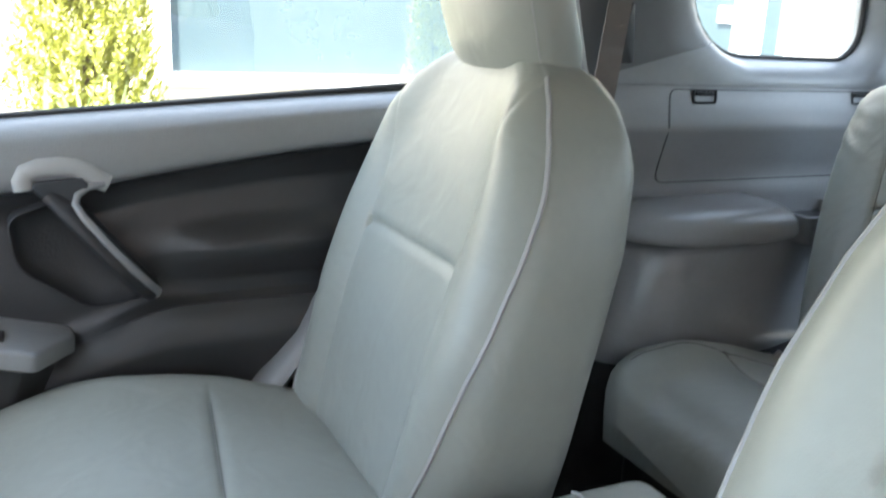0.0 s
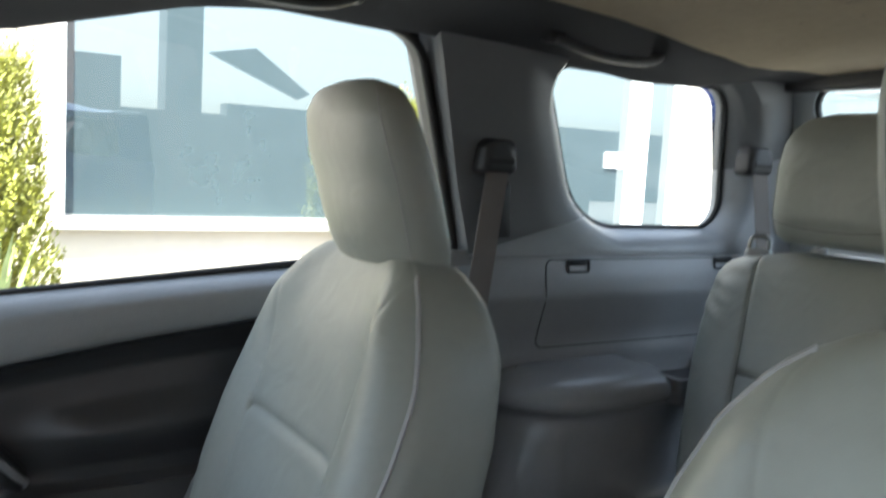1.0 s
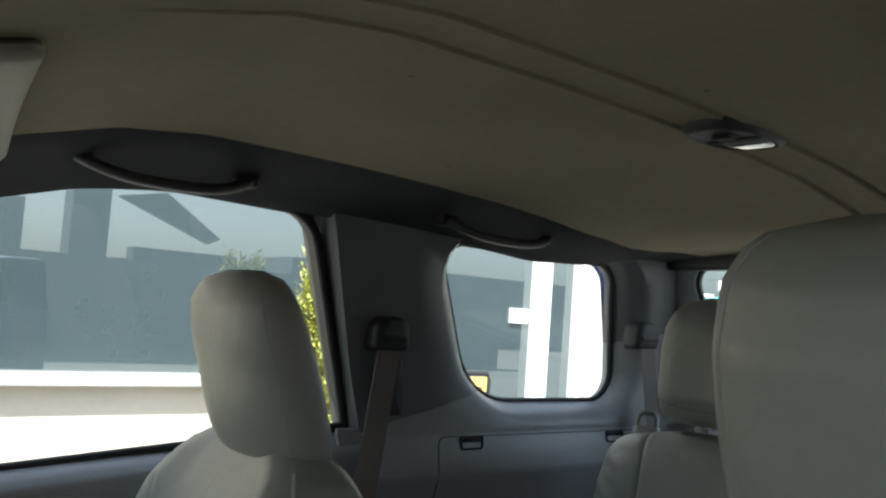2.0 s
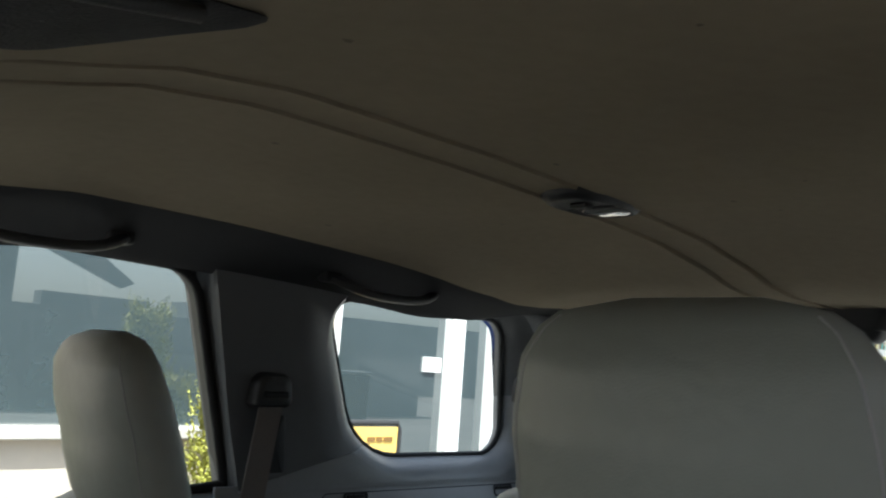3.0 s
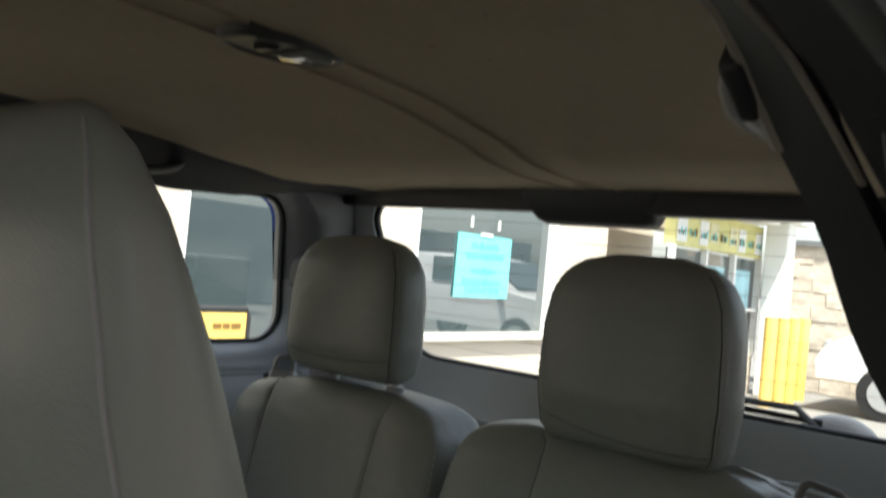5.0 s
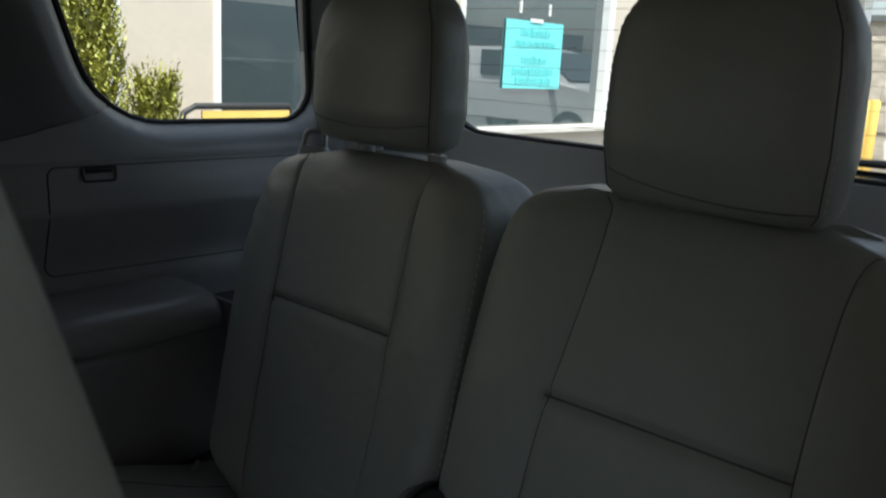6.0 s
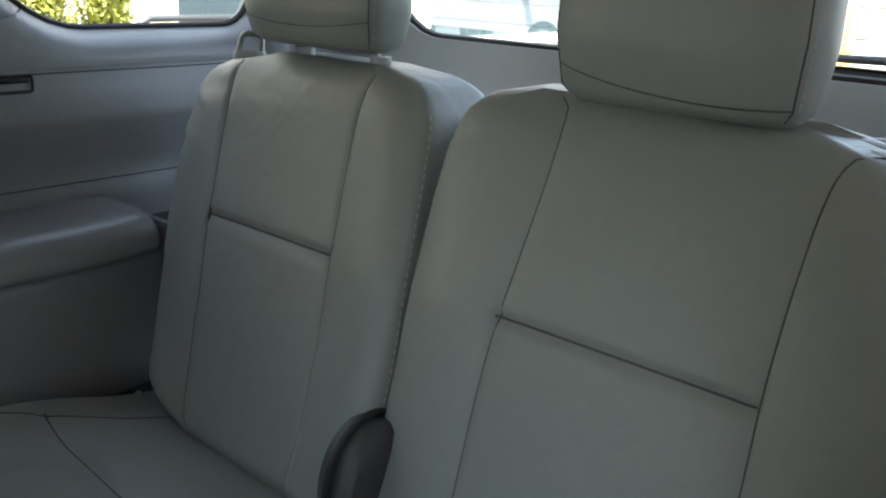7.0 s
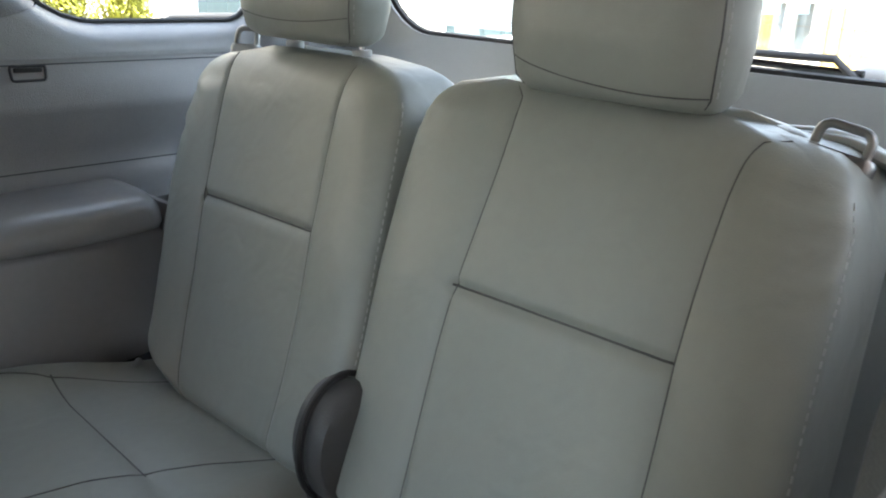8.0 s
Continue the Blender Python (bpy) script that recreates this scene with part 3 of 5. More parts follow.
def padded(bm, zs, front, back, half, p, fracs=(), seam=None, bolster=0.0, n=44, belly=0.0, crease=0.0045, lean=0.0, cloth=None, flare=None, slump=None):
    """A padded upright form, ring by ring: front and back depth and half width by height, with creases on its front."""
    rings = []

    def point(z, t):
        xf, xb, hw = interp(front, z), interp(back, z), interp(half, z)
        c, s = math.cos(t), math.sin(t)
        y = hw * math.copysign(abs(c) ** (2 / p), c)
        q = math.copysign(abs(s) ** (2 / p), s)
        x = (xf + xb) / 2 + (xb - xf) / 2 * q
        if s < 0:
            w = abs(y) / max(hw, 1e-6)
            x -= bolster * bell(w - 0.78, 0.2) * min(1, hw / 0.2) ** 3
            x -= belly * (1 - w * w)
            for f in fracs:
                x += crease * bell(y / max(hw, 1e-6) - (flare(f, z) if flare else f), 0.014) * smooth(0.04, 0.12, hw)
            if seam and min(fracs) < y / max(hw, 1e-6) < max(fracs):
                x += 0.0065 * bell(z - seam, 0.0070)
        if cloth:
            x += cloth(y / max(hw, 1e-6), z, s)
        x += 0.0016 * noise.noise(Vector((y * 9, z * 7, 3.1 + s)))
        return Vector((x, y + lean * (z - 0.9), z - (slump(y / max(hw, 1e-6), z) if slump else 0.0)))

    for z in zs:
        rings.append([point(z, t) for t in angles([flare(f, z) if flare else f for f in fracs], p, n)])
    loft(bm, rings)
    return point


def on_front(point, p, f, z, flare=None):
    f = flare(f, z) if flare else f
    a = math.acos(math.copysign(abs(f) ** (p / 2), f))
    return point(z, 2 * math.pi - a)


def front_seat(at, label, slim, deep, thin, lean, head_wide, head_at):
    """deep and thin shape the back of the headrest low down and high up, lean its front high up."""
    root = thing("front_seat", label, "car seat", "front seats", at)
    zs = levels(0.54, 1.14, 40, [0.892])
    front = [(0.54, 0.325), (0.62, 0.315), (0.70, 0.335), (0.80, 0.360), (0.89, 0.390), (1.0, 0.432), (1.06, 0.452), (1.10, 0.468), (1.125, 0.485), (1.14, 0.505)]
    back = [(0.54, 0.49), (0.67, 0.515), (0.82, 0.545), (0.93, 0.572), (1.02, 0.588), (1.08, 0.580), (1.11, 0.565), (1.13, 0.54), (1.14, 0.515)]
    half = [(0.54, 0.215), (0.62, 0.238), (0.7, 0.246), (0.82, 0.250), (0.92, 0.244), (1.0, 0.226), (1.05, 0.205), (1.09, 0.176), (1.115, 0.145), (1.13, 0.11), (1.14, 0.05)]
    back = [(z, x - slim) for z, x in back]
    P = 4.4
    bm = bmesh.new()
    pt = padded(bm, zs, front, back, half, P, (-0.54, 0.54), 0.892, 0.03, crease=0.0016, flare=lambda f, z: f * min(1.75, (1 + 0.12 * smooth(0.93, 1.11, z)) * (0.244 / interp(half, z) if z > 0.92 else 1)))
    back_part = part("backrest", bm, LEATHER, root)
    run = [(0.58, 0.80), (0.70, 0.87), (0.85, 0.935), (0.98, 0.965), (1.11, 0.96)]
    for f in (-1, 1):
        bm = bmesh.new()
        tube(bm, [on_front(pt, P, f * interp(run, z), z) for z in np.linspace(0.58, 1.11, 44)], 0.003, 6)
        part("piping", bm, PIPING, back_part)
    # cushion: rings along x
    bm = bmesh.new()
    rings = []
    xs = sorted(set([round(v, 4) for v in np.linspace(-0.17, 0.40, 30)] + [0.165 + d for d in (-0.02, -0.008, -0.003, 0, 0.003, 0.008, 0.02)]))
    for x in xs:
        top = interp([(-0.17, 0.53), (-0.155, 0.575), (-0.12, 0.618), (-0.07, 0.648), (0.0, 0.668), (0.06, 0.672), (0.12, 0.664), (0.2, 0.648), (0.28, 0.625), (0.40, 0.585)], x)
        hw = interp([(-0.17, 0.16), (-0.14, 0.20), (-0.08, 0.235), (0.0, 0.25), (0.40, 0.245)], x)
        ring = []
        for t in angles((), 4, 48):
            c, s = math.cos(t), math.sin(t)
            y = hw * math.copysign(abs(c) ** 0.5, c)
            zmid, zh = (top + 0.44) / 2, (top - 0.44) / 2
            z = zmid + zh * math.copysign(abs(s) ** 0.5, s)
            if s > 0:
                w = abs(y) / hw
                z += 0.022 * bell(w - 0.8, 0.22)
                z -= 0.0045 * bell(x - 0.165, 0.0045) * (w < 0.6)
                z -= 0.003 * bell(w - 0.6, 0.03)
            z += 0.002 * noise.noise(Vector((x * 9, y * 9, 1.7)))
            ring.append(Vector((x - 0.018 + 0.127 * y * bell(x - 0.165, 0.09), y, z)))
        rings.append(ring)
    loft(bm, rings)
    front_cushion = part("cushion", bm, LEATHER, root)
    bm = bmesh.new()
    tube(bm, [(0.147 + 0.127 * y, y, 0.6525 + 0.002 * noise.noise(Vector((0.165 * 9, y * 9, 1.7)))) for y in np.linspace(-0.14, 0.14, 14)], 0.0009, 5)
    part("seam", bm, THREAD, front_cushion)
    # headrest leaning forward, on two posts
    bm = bmesh.new()
    HP = 2.4
    hz = levels(1.110, 1.350, 26, [])
    hf = [(1.110, 0.495), (1.118, 0.472), (1.15, 0.454), (1.20, 0.438), (1.26, 0.429), (1.31, 0.433), (1.335, 0.445), (1.345, 0.456), (1.350, 0.468)]
    hb = [(1.110, 0.548), (1.116, 0.572), (1.15, 0.570), (1.20, 0.554), (1.26, 0.533), (1.31, 0.512), (1.335, 0.498), (1.345, 0.489), (1.350, 0.480)]
    hh = [(1.110, 0.102), (1.118, 0.119), (1.16, 0.128), (1.22, 0.131), (1.27, 0.129), (1.31, 0.120), (1.335, 0.102), (1.345, 0.080), (1.350, 0.045)]
    low = {z: smooth(1.34, 1.20, z) for z in hz}
    dx, dy, dz = head_at
    hf = [(z + dz, interp(hf, z) + 0.003 * low[z] + lean * (1 - low[z]) + dx) for z in hz]
    hb = [(z + dz, max(interp(hb, z) + deep * low[z] - thin * (1 - low[z]) + dx, x + 0.006)) for z, (_, x) in zip(hz, hf)]
    hh = [(z + dz, interp(hh, z) * head_wide) for z in hz]
    hz = [z + dz for z in hz]
    hp = padded(bm, hz, hf, hb, hh, HP)
    bmesh.ops.translate(bm, verts=bm.verts[:], vec=(0, dy, 0))
    head = part("headrest", bm, LEATHER, root)
    for f in (-0.9, 0.9):
        bm = bmesh.new()
        tube(bm, [on_front(hp, HP, f, z + dz) + Vector((0, dy, 0)) for z in np.linspace(1.118, 1.338, 24)], 0.0010, 5)
        part("seam", bm, PIPING, head)
    for y in (-0.07, 0.07):
        bm = bmesh.new()
        rod(bm, 0.006, (0.505, y, 1.09), (0.502, y, 1.14))
        part("post", bm, CHROME, root)
        bm = bmesh.new()
        rod(bm, 0.013, (0.506, y, 1.115), (0.505, y, 1.137))
        part("post_sleeve", bm, CHARCOAL, root)
    # side cover of the recliner and the belt stalk
    bm = bmesh.new()
    box(bm, (0.42, 0.03, 0.16), (0.17, 0.245, 0.46), 0.012)
    part("side_cover", bm, CHARCOAL, root)
    bm = bmesh.new()
    box(bm, (0.42, 0.03, 0.16), (0.17, -0.245, 0.46), 0.012)
    part("side_cover", bm, CHARCOAL, root)
    bm = bmesh.new()
    box(bm, (0.40, 0.40, 0.16), (0.16, 0, 0.38), 0.01)
    part("seat_base", bm, BLACK, root)
    bm = bmesh.new()
    tube(bm, [(0.20, 0.252, 0.53), (0.25, 0.256, 0.58), (0.295, 0.258, 0.635), (0.335, 0.254, 0.69), (0.375, 0.246, 0.75)], 0.040, 12, flat=0.45)
    part("recliner_cover", bm, TRIM_LOW, root)
    for kx, kz in ((0.315, 0.622), (0.332, 0.640), (0.322, 0.600)):
        bm = bmesh.new()
        ball(bm, 0.006, (kx, 0.236, kz), 8)
        part("bolt", bm, BLACK, root)
    return root


front_seat((0, 0.392, 0), "grey leatherette front passenger seat with light piping", 0.0, -0.005, 0.008, -0.020, 0.97, (0.004, -0.010, -0.010))
front_seat((0.010, -0.408, 0.027), "grey leatherette driver seat with light piping", 0.024, -0.029, 0.036, -0.002, 0.98, (0.010, -0.012, 0.0))


REAR_WIDTH = [(0.555, 0.86), (0.60, 0.91), (0.66, 0.95), (0.72, 0.975), (0.78, 0.99), (0.84, 0.997), (0.9, 1.0), (1.0, 1.0), (1.05, 0.985), (1.075, 0.955), (1.095, 0.90), (1.108, 0.82), (1.117, 0.69), (1.122, 0.48)]


def rear_slump(outer, drop):
    """The outer shoulder of the seat lies lower than its middle; beside the box its foot is cut round."""
    return lambda w, z: drop * smooth(0.52, 0.98, w * outer) * smooth(0.96, 1.12, z) - (0.050 * smooth(0.50, 1.0, w) * smooth(0.74, 0.585, z) if outer > 0 else 0.0)


def rear_flare(outer):
    return lambda f, z: f * min(1.72, (1 + (0.07 * smooth(0.9, 1.12, z) if f * outer > 0 else -0.20 * smooth(0.78, 1.12, z) if outer < 0 else 0)) / (interp(REAR_WIDTH, z) if z > 0.95 else 1))


def gathers(outer):
    """Folds of the cover at the shoulders: slanting creases on one side, a pucker on the other."""
    def fold(w, z, s):
        if s > 0.2:
            return 0.0
        d = 0.0
        for k, (w0, z0, slope, size) in enumerate(((0.93, 1.045, 0.35, 0.006), (0.88, 1.015, 0.5, 0.005), (0.80, 1.075, 0.2, 0.005), (0.95, 0.985, 0.4, 0.004))):
            across = (z - z0) - slope * 0.25 * (w * outer - w0)
            d += size * bell(across, 0.011) * bell(w * outer - w0, 0.13)
        d += 0.004 * bell((z - 1.07) - 0.05 * (w * outer + 0.85), 0.010) * bell(w * outer + 0.9, 0.1)
        return d
    return fold


def rear_seat(at, label, head_y, wide, lean, outer, foot, shoulder, panel, head_low):
    root = thing("rear_seat", label, "car seat", "rear seats", at)
    zs = levels(0.585, 1.122, 58, [0.902])
    front = [(0.585, 1.19), (0.595, 1.158), (0.61, 1.138), (0.635, 1.128), (0.66, 1.136), (0.70, 1.152), (0.80, 1.19), (0.90, 1.222), (1.0, 1.262), (1.06, 1.288), (1.09, 1.305), (1.11, 1.325), (1.122, 1.345)]
    back = [(0.555, 1.28), (0.7, 1.32), (0.9, 1.385), (1.0, 1.42), (1.06, 1.435), (1.09, 1.432), (1.11, 1.415), (1.122, 1.39)]
    half = [(z, wide * (1 - (1 - k) * (shoulder if z > 0.85 else foot))) for z, k in REAR_WIDTH]
    P = 11.0
    bm = bmesh.new()
    pt = padded(bm, zs, front, back, half, P, panel, 0.902, 0.008, 84, crease=0.0030, lean=lean, cloth=gathers(outer), flare=rear_flare(outer), slump=rear_slump(outer, 0.014 if outer < 0 else 0.012))
    back_part = part("backrest", bm, LEATHER, root)
    for f in panel:
        bm = bmesh.new()
        tube(bm, [on_front(pt, P, f, z, rear_flare(outer)) + Vector((-0.0002, 0, 0)) for z in np.linspace(0.62, 1.118, 50)], 0.0008, 5)
        part("seam", bm, THREAD if outer > 0 and f < 0 else CREASE, back_part)
    bm = bmesh.new()
    tube(bm, [on_front(pt, P, f, 0.902) + Vector((-0.0010, 0, 0)) for f in np.linspace(panel[0] * 0.98, panel[1] * 0.98, 30)], 0.0013, 5)
    part("seam", bm, CREASE, back_part)
    # stitches down both edges
    for f in (-0.992, 0.992):
        bm = bmesh.new()
        for z in np.arange(0.62, 1.08, 0.0105):
            tube(bm, [on_front(pt, P, f, z) + Vector((-0.0006, 0, 0)), on_front(pt, P, f, z + 0.006) + Vector((-0.0006, 0, 0))], 0.0012, 4)
        part("stitching", bm, STITCH, back_part)
    # cushion
    bm = bmesh.new()
    rings = []
    xs = sorted(set([round(v, 4) for v in np.linspace(0.76, 1.26, 30)] + [1.0 + d for d in (-0.02, -0.008, -0.003, 0, 0.003, 0.008, 0.02)]))

    def cush_top(x):
        return interp([(0.76, 0.535), (0.775, 0.578), (0.80, 0.608), (0.84, 0.628), (0.92, 0.638), (1.05, 0.631), (1.16, 0.614), (1.26, 0.595)], x)

    def cush_half(x):
        return interp([(0.76, 0.19), (0.775, 0.215), (0.80, 0.235), (0.86, 0.25), (1.26, 0.25)], x)

    def cush_lift(x, y):
        # the outer border stands a little proud, a welt runs round both sides
        w = y / cush_half(x)
        return 0.008 * bell(abs(w) - 0.85, 0.15) + 0.030 * smooth(0.45, 0.95, w * outer) * smooth(1.16, 0.94, x) - 0.003 * bell(x - 0.985 - 0.05 * y, 0.012) * (abs(w) < 0.76)

    def cush_low(x):
        # the front of the cushion is a lip, undercut towards the base
        return interp([(0.76, 0.531), (0.775, 0.562), (0.80, 0.582), (0.86, 0.578), (1.0, 0.54), (1.26, 0.50)], x)

    def cush_at(x, y):
        low = cush_low(x)
        c = min(0.995, abs(y) / cush_half(x)) ** 2.5
        return (cush_top(x) + low) / 2 + (cush_top(x) - low) / 2 * (1 - c * c) ** 0.2 + cush_lift(x, y)

    for x in xs:
        top, hw = cush_top(x), cush_half(x)
        ring = []
        for t in angles((), 5, 72):
            c, s = math.cos(t), math.sin(t)
            y = hw * math.copysign(abs(c) ** 0.4, c)
            z = (top + cush_low(x)) / 2 + (top - cush_low(x)) / 2 * math.copysign(abs(s) ** 0.4, s)
            if s > 0:
                z += cush_lift(x, y)
            ring.append(Vector((x, y, z)))
        rings.append(ring)
    loft(bm, rings)
    cush = part("cushion", bm, LEATHER, root)
    bm = bmesh.new()
    box(bm, (0.42, 0.44, 0.20), (1.03, 0, 0.462), 0.02)
    part("seat_base", bm, BLACK, root)
    skew = 0.42 if outer > 0 else 0.0
    borders = [(-0.107 if outer > 0 else -0.17), (0.190 if outer > 0 else 0.15)]
    for y0 in borders:
        bm = bmesh.new()
        run = [(x, min(max(y0 - skew * (x - 0.99), -0.215), 0.215)) for x in np.linspace(0.82, 1.2, 30)]
        tube(bm, [(x, y, cush_at(x, y) + 0.0002) for x, y in run], 0.0011, 5)
        part("seam", bm, CREASE, cush)
    bm = bmesh.new()
    tube(bm, [(0.985 + 0.05 * y, y, cush_at(0.985 + 0.05 * y, y)) for y in np.linspace(borders[0], borders[1], 24)], 0.0013, 5)
    part("seam", bm, CREASE, cush)
    # headrest
    bm = bmesh.new()
    hz = levels(1.122, 1.366, 26, [])
    hf = [(1.122, 1.318), (1.134, 1.300), (1.18, 1.289), (1.27, 1.290), (1.32, 1.296), (1.35, 1.312), (1.362, 1.328), (1.366, 1.345)]
    hb = [(1.122, 1.37), (1.135, 1.392), (1.18, 1.402), (1.27, 1.402), (1.32, 1.398), (1.35, 1.385), (1.362, 1.372), (1.366, 1.358)]
    hh = [(1.122, 0.112), (1.136, 0.126), (1.19, 0.132), (1.27, 0.130), (1.31, 0.124), (1.34, 0.108), (1.358, 0.082), (1.366, 0.045)]
    squeeze = 1 - head_low / 0.068
    hz, hf, hb, hh = [z if z > 1.19 else 1.19 - (1.19 - z) * squeeze for z in hz], *([(z if z > 1.19 else 1.19 - (1.19 - z) * squeeze, v) for z, v in run] for run in (hf, hb, hh))
    hp = padded(bm, hz, hf, hb, hh, 3.6, (), n=48)
    head = part("headrest", bm, LEATHER, root)
    head.location.y = head_y
    for f in (-0.93, 0.93):
        bm = bmesh.new()
        tube(bm, [on_front(hp, 3.6, f, z) for z in np.linspace(1.128 + head_low, 1.345, 24)], 0.0010, 5)
        part("seam", bm, CREASE, head)
        bm = bmesh.new()
        g = f * 1.035
        for z in np.arange(1.14 + head_low, 1.335, 0.0105):
            tube(bm, [on_front(hp, 3.6, g, z) + Vector((-0.0005, 0, 0)), on_front(hp, 3.6, g, z + 0.006) + Vector((-0.0005, 0, 0))], 0.0008, 4)
        part("stitching", bm, STITCH, head)
    bm = bmesh.new()
    tube(bm, [on_front(hp, 3.6, f, 1.150 + head_low + 0.012 * f * f - (0.011 * (1 - f) if outer < 0 else 0)) for f in np.linspace(-0.92, 0.92, 24)], 0.0008, 5)
    part("seam", bm, CREASE, head)
    for y in (head_y - 0.094, head_y + 0.056):
        bm = bmesh.new()
        rod(bm, 0.0055, (1.358, y, 1.10), (1.358, y, 1.16))
        part("post", bm, CHROME, root)
        bm = bmesh.new()
        tube(bm, [(1.358, y, 1.117), (1.358, y, 1.127), (1.358, y, 1.130)], 0.014, 14)
        part("post_sleeve", bm, SILVER, root)
    return root


rseat = rear_seat((0, 0.243, 0), "grey leatherette rear seat behind the passenger", 0.025, 0.241, 0.15, 1, 2.2, 0.9, (-0.510, 0.539), 0.014)
rdseat = rear_seat((0, -0.269, 0), "grey leatherette rear seat behind the driver", 0.019, 0.264, 0.055, -1, 0.4, 0.6, (-0.538, 0.527), -0.004)


bm = bmesh.new()
box(bm, (0.028, 0.010, 0.018), (1.130, 0.198, 0.620), 0.004, 2, Euler((0, -0.6, 0.2)).to_matrix())
part("foot_tab", bm, SILVER, rseat)


def ring_latch(root, y, turn, z, tall, wide=1.0, slant=0.0, proud=0.0):
    m = Matrix.Translation((1.36, y, z)) @ Euler((0, 0, radians(turn))).to_matrix().to_4x4() @ Euler((radians(14), radians(-slant), 0)).to_matrix().to_4x4()
    bm = bmesh.new()
    loop = rounded([(-0.025 * wide, -0.006, 0.006), (0.025 * wide, -0.006, 0.006), (0.023 * wide, tall, 0.010), (-0.023 * wide, tall, 0.010)], 3, 5)
    tube(bm, [m @ Vector((p.x, 0, p.y)) for p in loop], 0.0047, 10, True)
    part("release_loop", bm, STEEL, root, "bent steel release loop")
    bm = bmesh.new()
    oval = rounded([(-0.036 * wide, -0.012, 0.011), (0.036 * wide, -0.012, 0.011), (0.036 * wide, 0.012, 0.011), (-0.036 * wide, 0.012, 0.011)], 3, 5)
    loft(bm, [[m @ Vector((p.x * k, p.y * k, h + proud)) for p in oval] for k, h in ((1.0, -0.014), (1.0, -0.004), (0.92, 0.0), (0.80, 0.0), (0.74, -0.004), (0.3, -0.004))])
    part("loop_base", bm, SILVER if wide < 1 else STEEL, root)


def cover_folds(root, y, z, turn, runs):
    """Gathered cloth of the seat cover round the loop: soft rolls that cross one another."""
    m = Matrix.Translation((1.372, y, z)) @ Euler((0, 0, radians(turn))).to_matrix().to_4x4()
    for k, (x0, y0, x1, y1, r, rise) in enumerate(runs):
        bm = bmesh.new()
        pts = [m @ Vector((x0 + (x1 - x0) * u + 0.004 * math.sin(7 * u + k), y0 + (y1 - y0) * u + 0.003 * math.sin(9 * u + 2 * k), rise * math.sin(math.pi * u) - 0.010 + 0.16 * (x0 + (x1 - x0) * u))) for u in np.linspace(0, 1, 12)]
        tube(bm, pts, r, 10, flat=0.65)
        part("cover_fold", bm, LEATHER, root)


ring_latch(rseat, 0.452 - 0.243, 118, 1.112, 0.026, 0.72)
ring_latch(rdseat, -0.473 + 0.269, 96, 1.084, 0.038, 1.0, 11.0, 0.015)
cover_folds(rdseat, -0.475 + 0.269, 1.103, 96, ((-0.055, -0.022, 0.050, -0.026, 0.011, 0.008), (-0.045, -0.036, 0.060, -0.034, 0.010, 0.010), (0.030, 0.020, 0.066, -0.030, 0.010, 0.004), (-0.060, 0.016, -0.045, -0.030, 0.010, 0.004)))

# hinge cover between the rear seats
hinge = thing("hinge_cover", "dark grey plastic hinge cover between the rear seats", "seat hinge")
bm = bmesh.new()
rings = []
for y, r in ((-0.040, 0.045), (-0.036, 0.062), (-0.025, 0.068), (-0.010, 0.068), (-0.004, 0.061), (0.0, 0.066), (0.016, 0.064), (0.024, 0.050)):
    rings.append([Vector((1.160 + 0.9 * r * math.cos(t), y - 0.012, 0.682 + 1.2 * r * math.sin(t))) for t in np.linspace(0, 2 * math.pi, 26, endpoint=False)])
loft(bm, rings)
part("cover", bm, HINGE, hinge)
bm = bmesh.new()
box(bm, (0.10, 0.055, 0.16), (1.17, -0.008, 0.56), 0.02, 3)
part("foot", bm, HINGE, hinge)
bm = bmesh.new()
box(bm, (0.05, 0.02, 0.07), (1.105, 0.016, 0.565), 0.006, 2, Euler((0, 0.5, 0)).to_matrix())
part("bracket", bm, CHROME, hinge)

bm = bmesh.new()
box(bm, (0.022, 0.016, 0.012), (1.075, 0.016, 0.570), 0.003, 2)
part("release_button", bm, RED, hinge, "small red release button")
bm = bmesh.new()
tube(bm, [(1.160 + 0.066 * math.cos(t), -0.0175, 0.682 + 0.086 * math.sin(t)) for t in np.linspace(1.2, 4.6, 20)], 0.004, 6)
part("ridge", bm, CHARCOAL, hinge)

# centre armrest between the front seats
console = thing("centre_armrest", "grey padded armrest box between the front seats", "armrest")
bm = bmesh.new()
box(bm, (0.36, 0.19, 0.060), (0.37, 0.0, 0.672), 0.028, 5)
lid = part("lid", bm, LEATHER, console)
bm = bmesh.new()
tube(bm, [(0.45, y, 0.7030 - 0.010 * smooth(0.075, 0.095, abs(y))) for y in np.linspace(-0.085, 0.085, 14)], 0.0016, 5)
part("seam", bm, PIPING, lid)
bm = bmesh.new()
box(bm, (0.34, 0.17, 0.30), (0.37, 0.0, 0.50), 0.012, 2)
part("bin", bm, CHARCOAL, console)

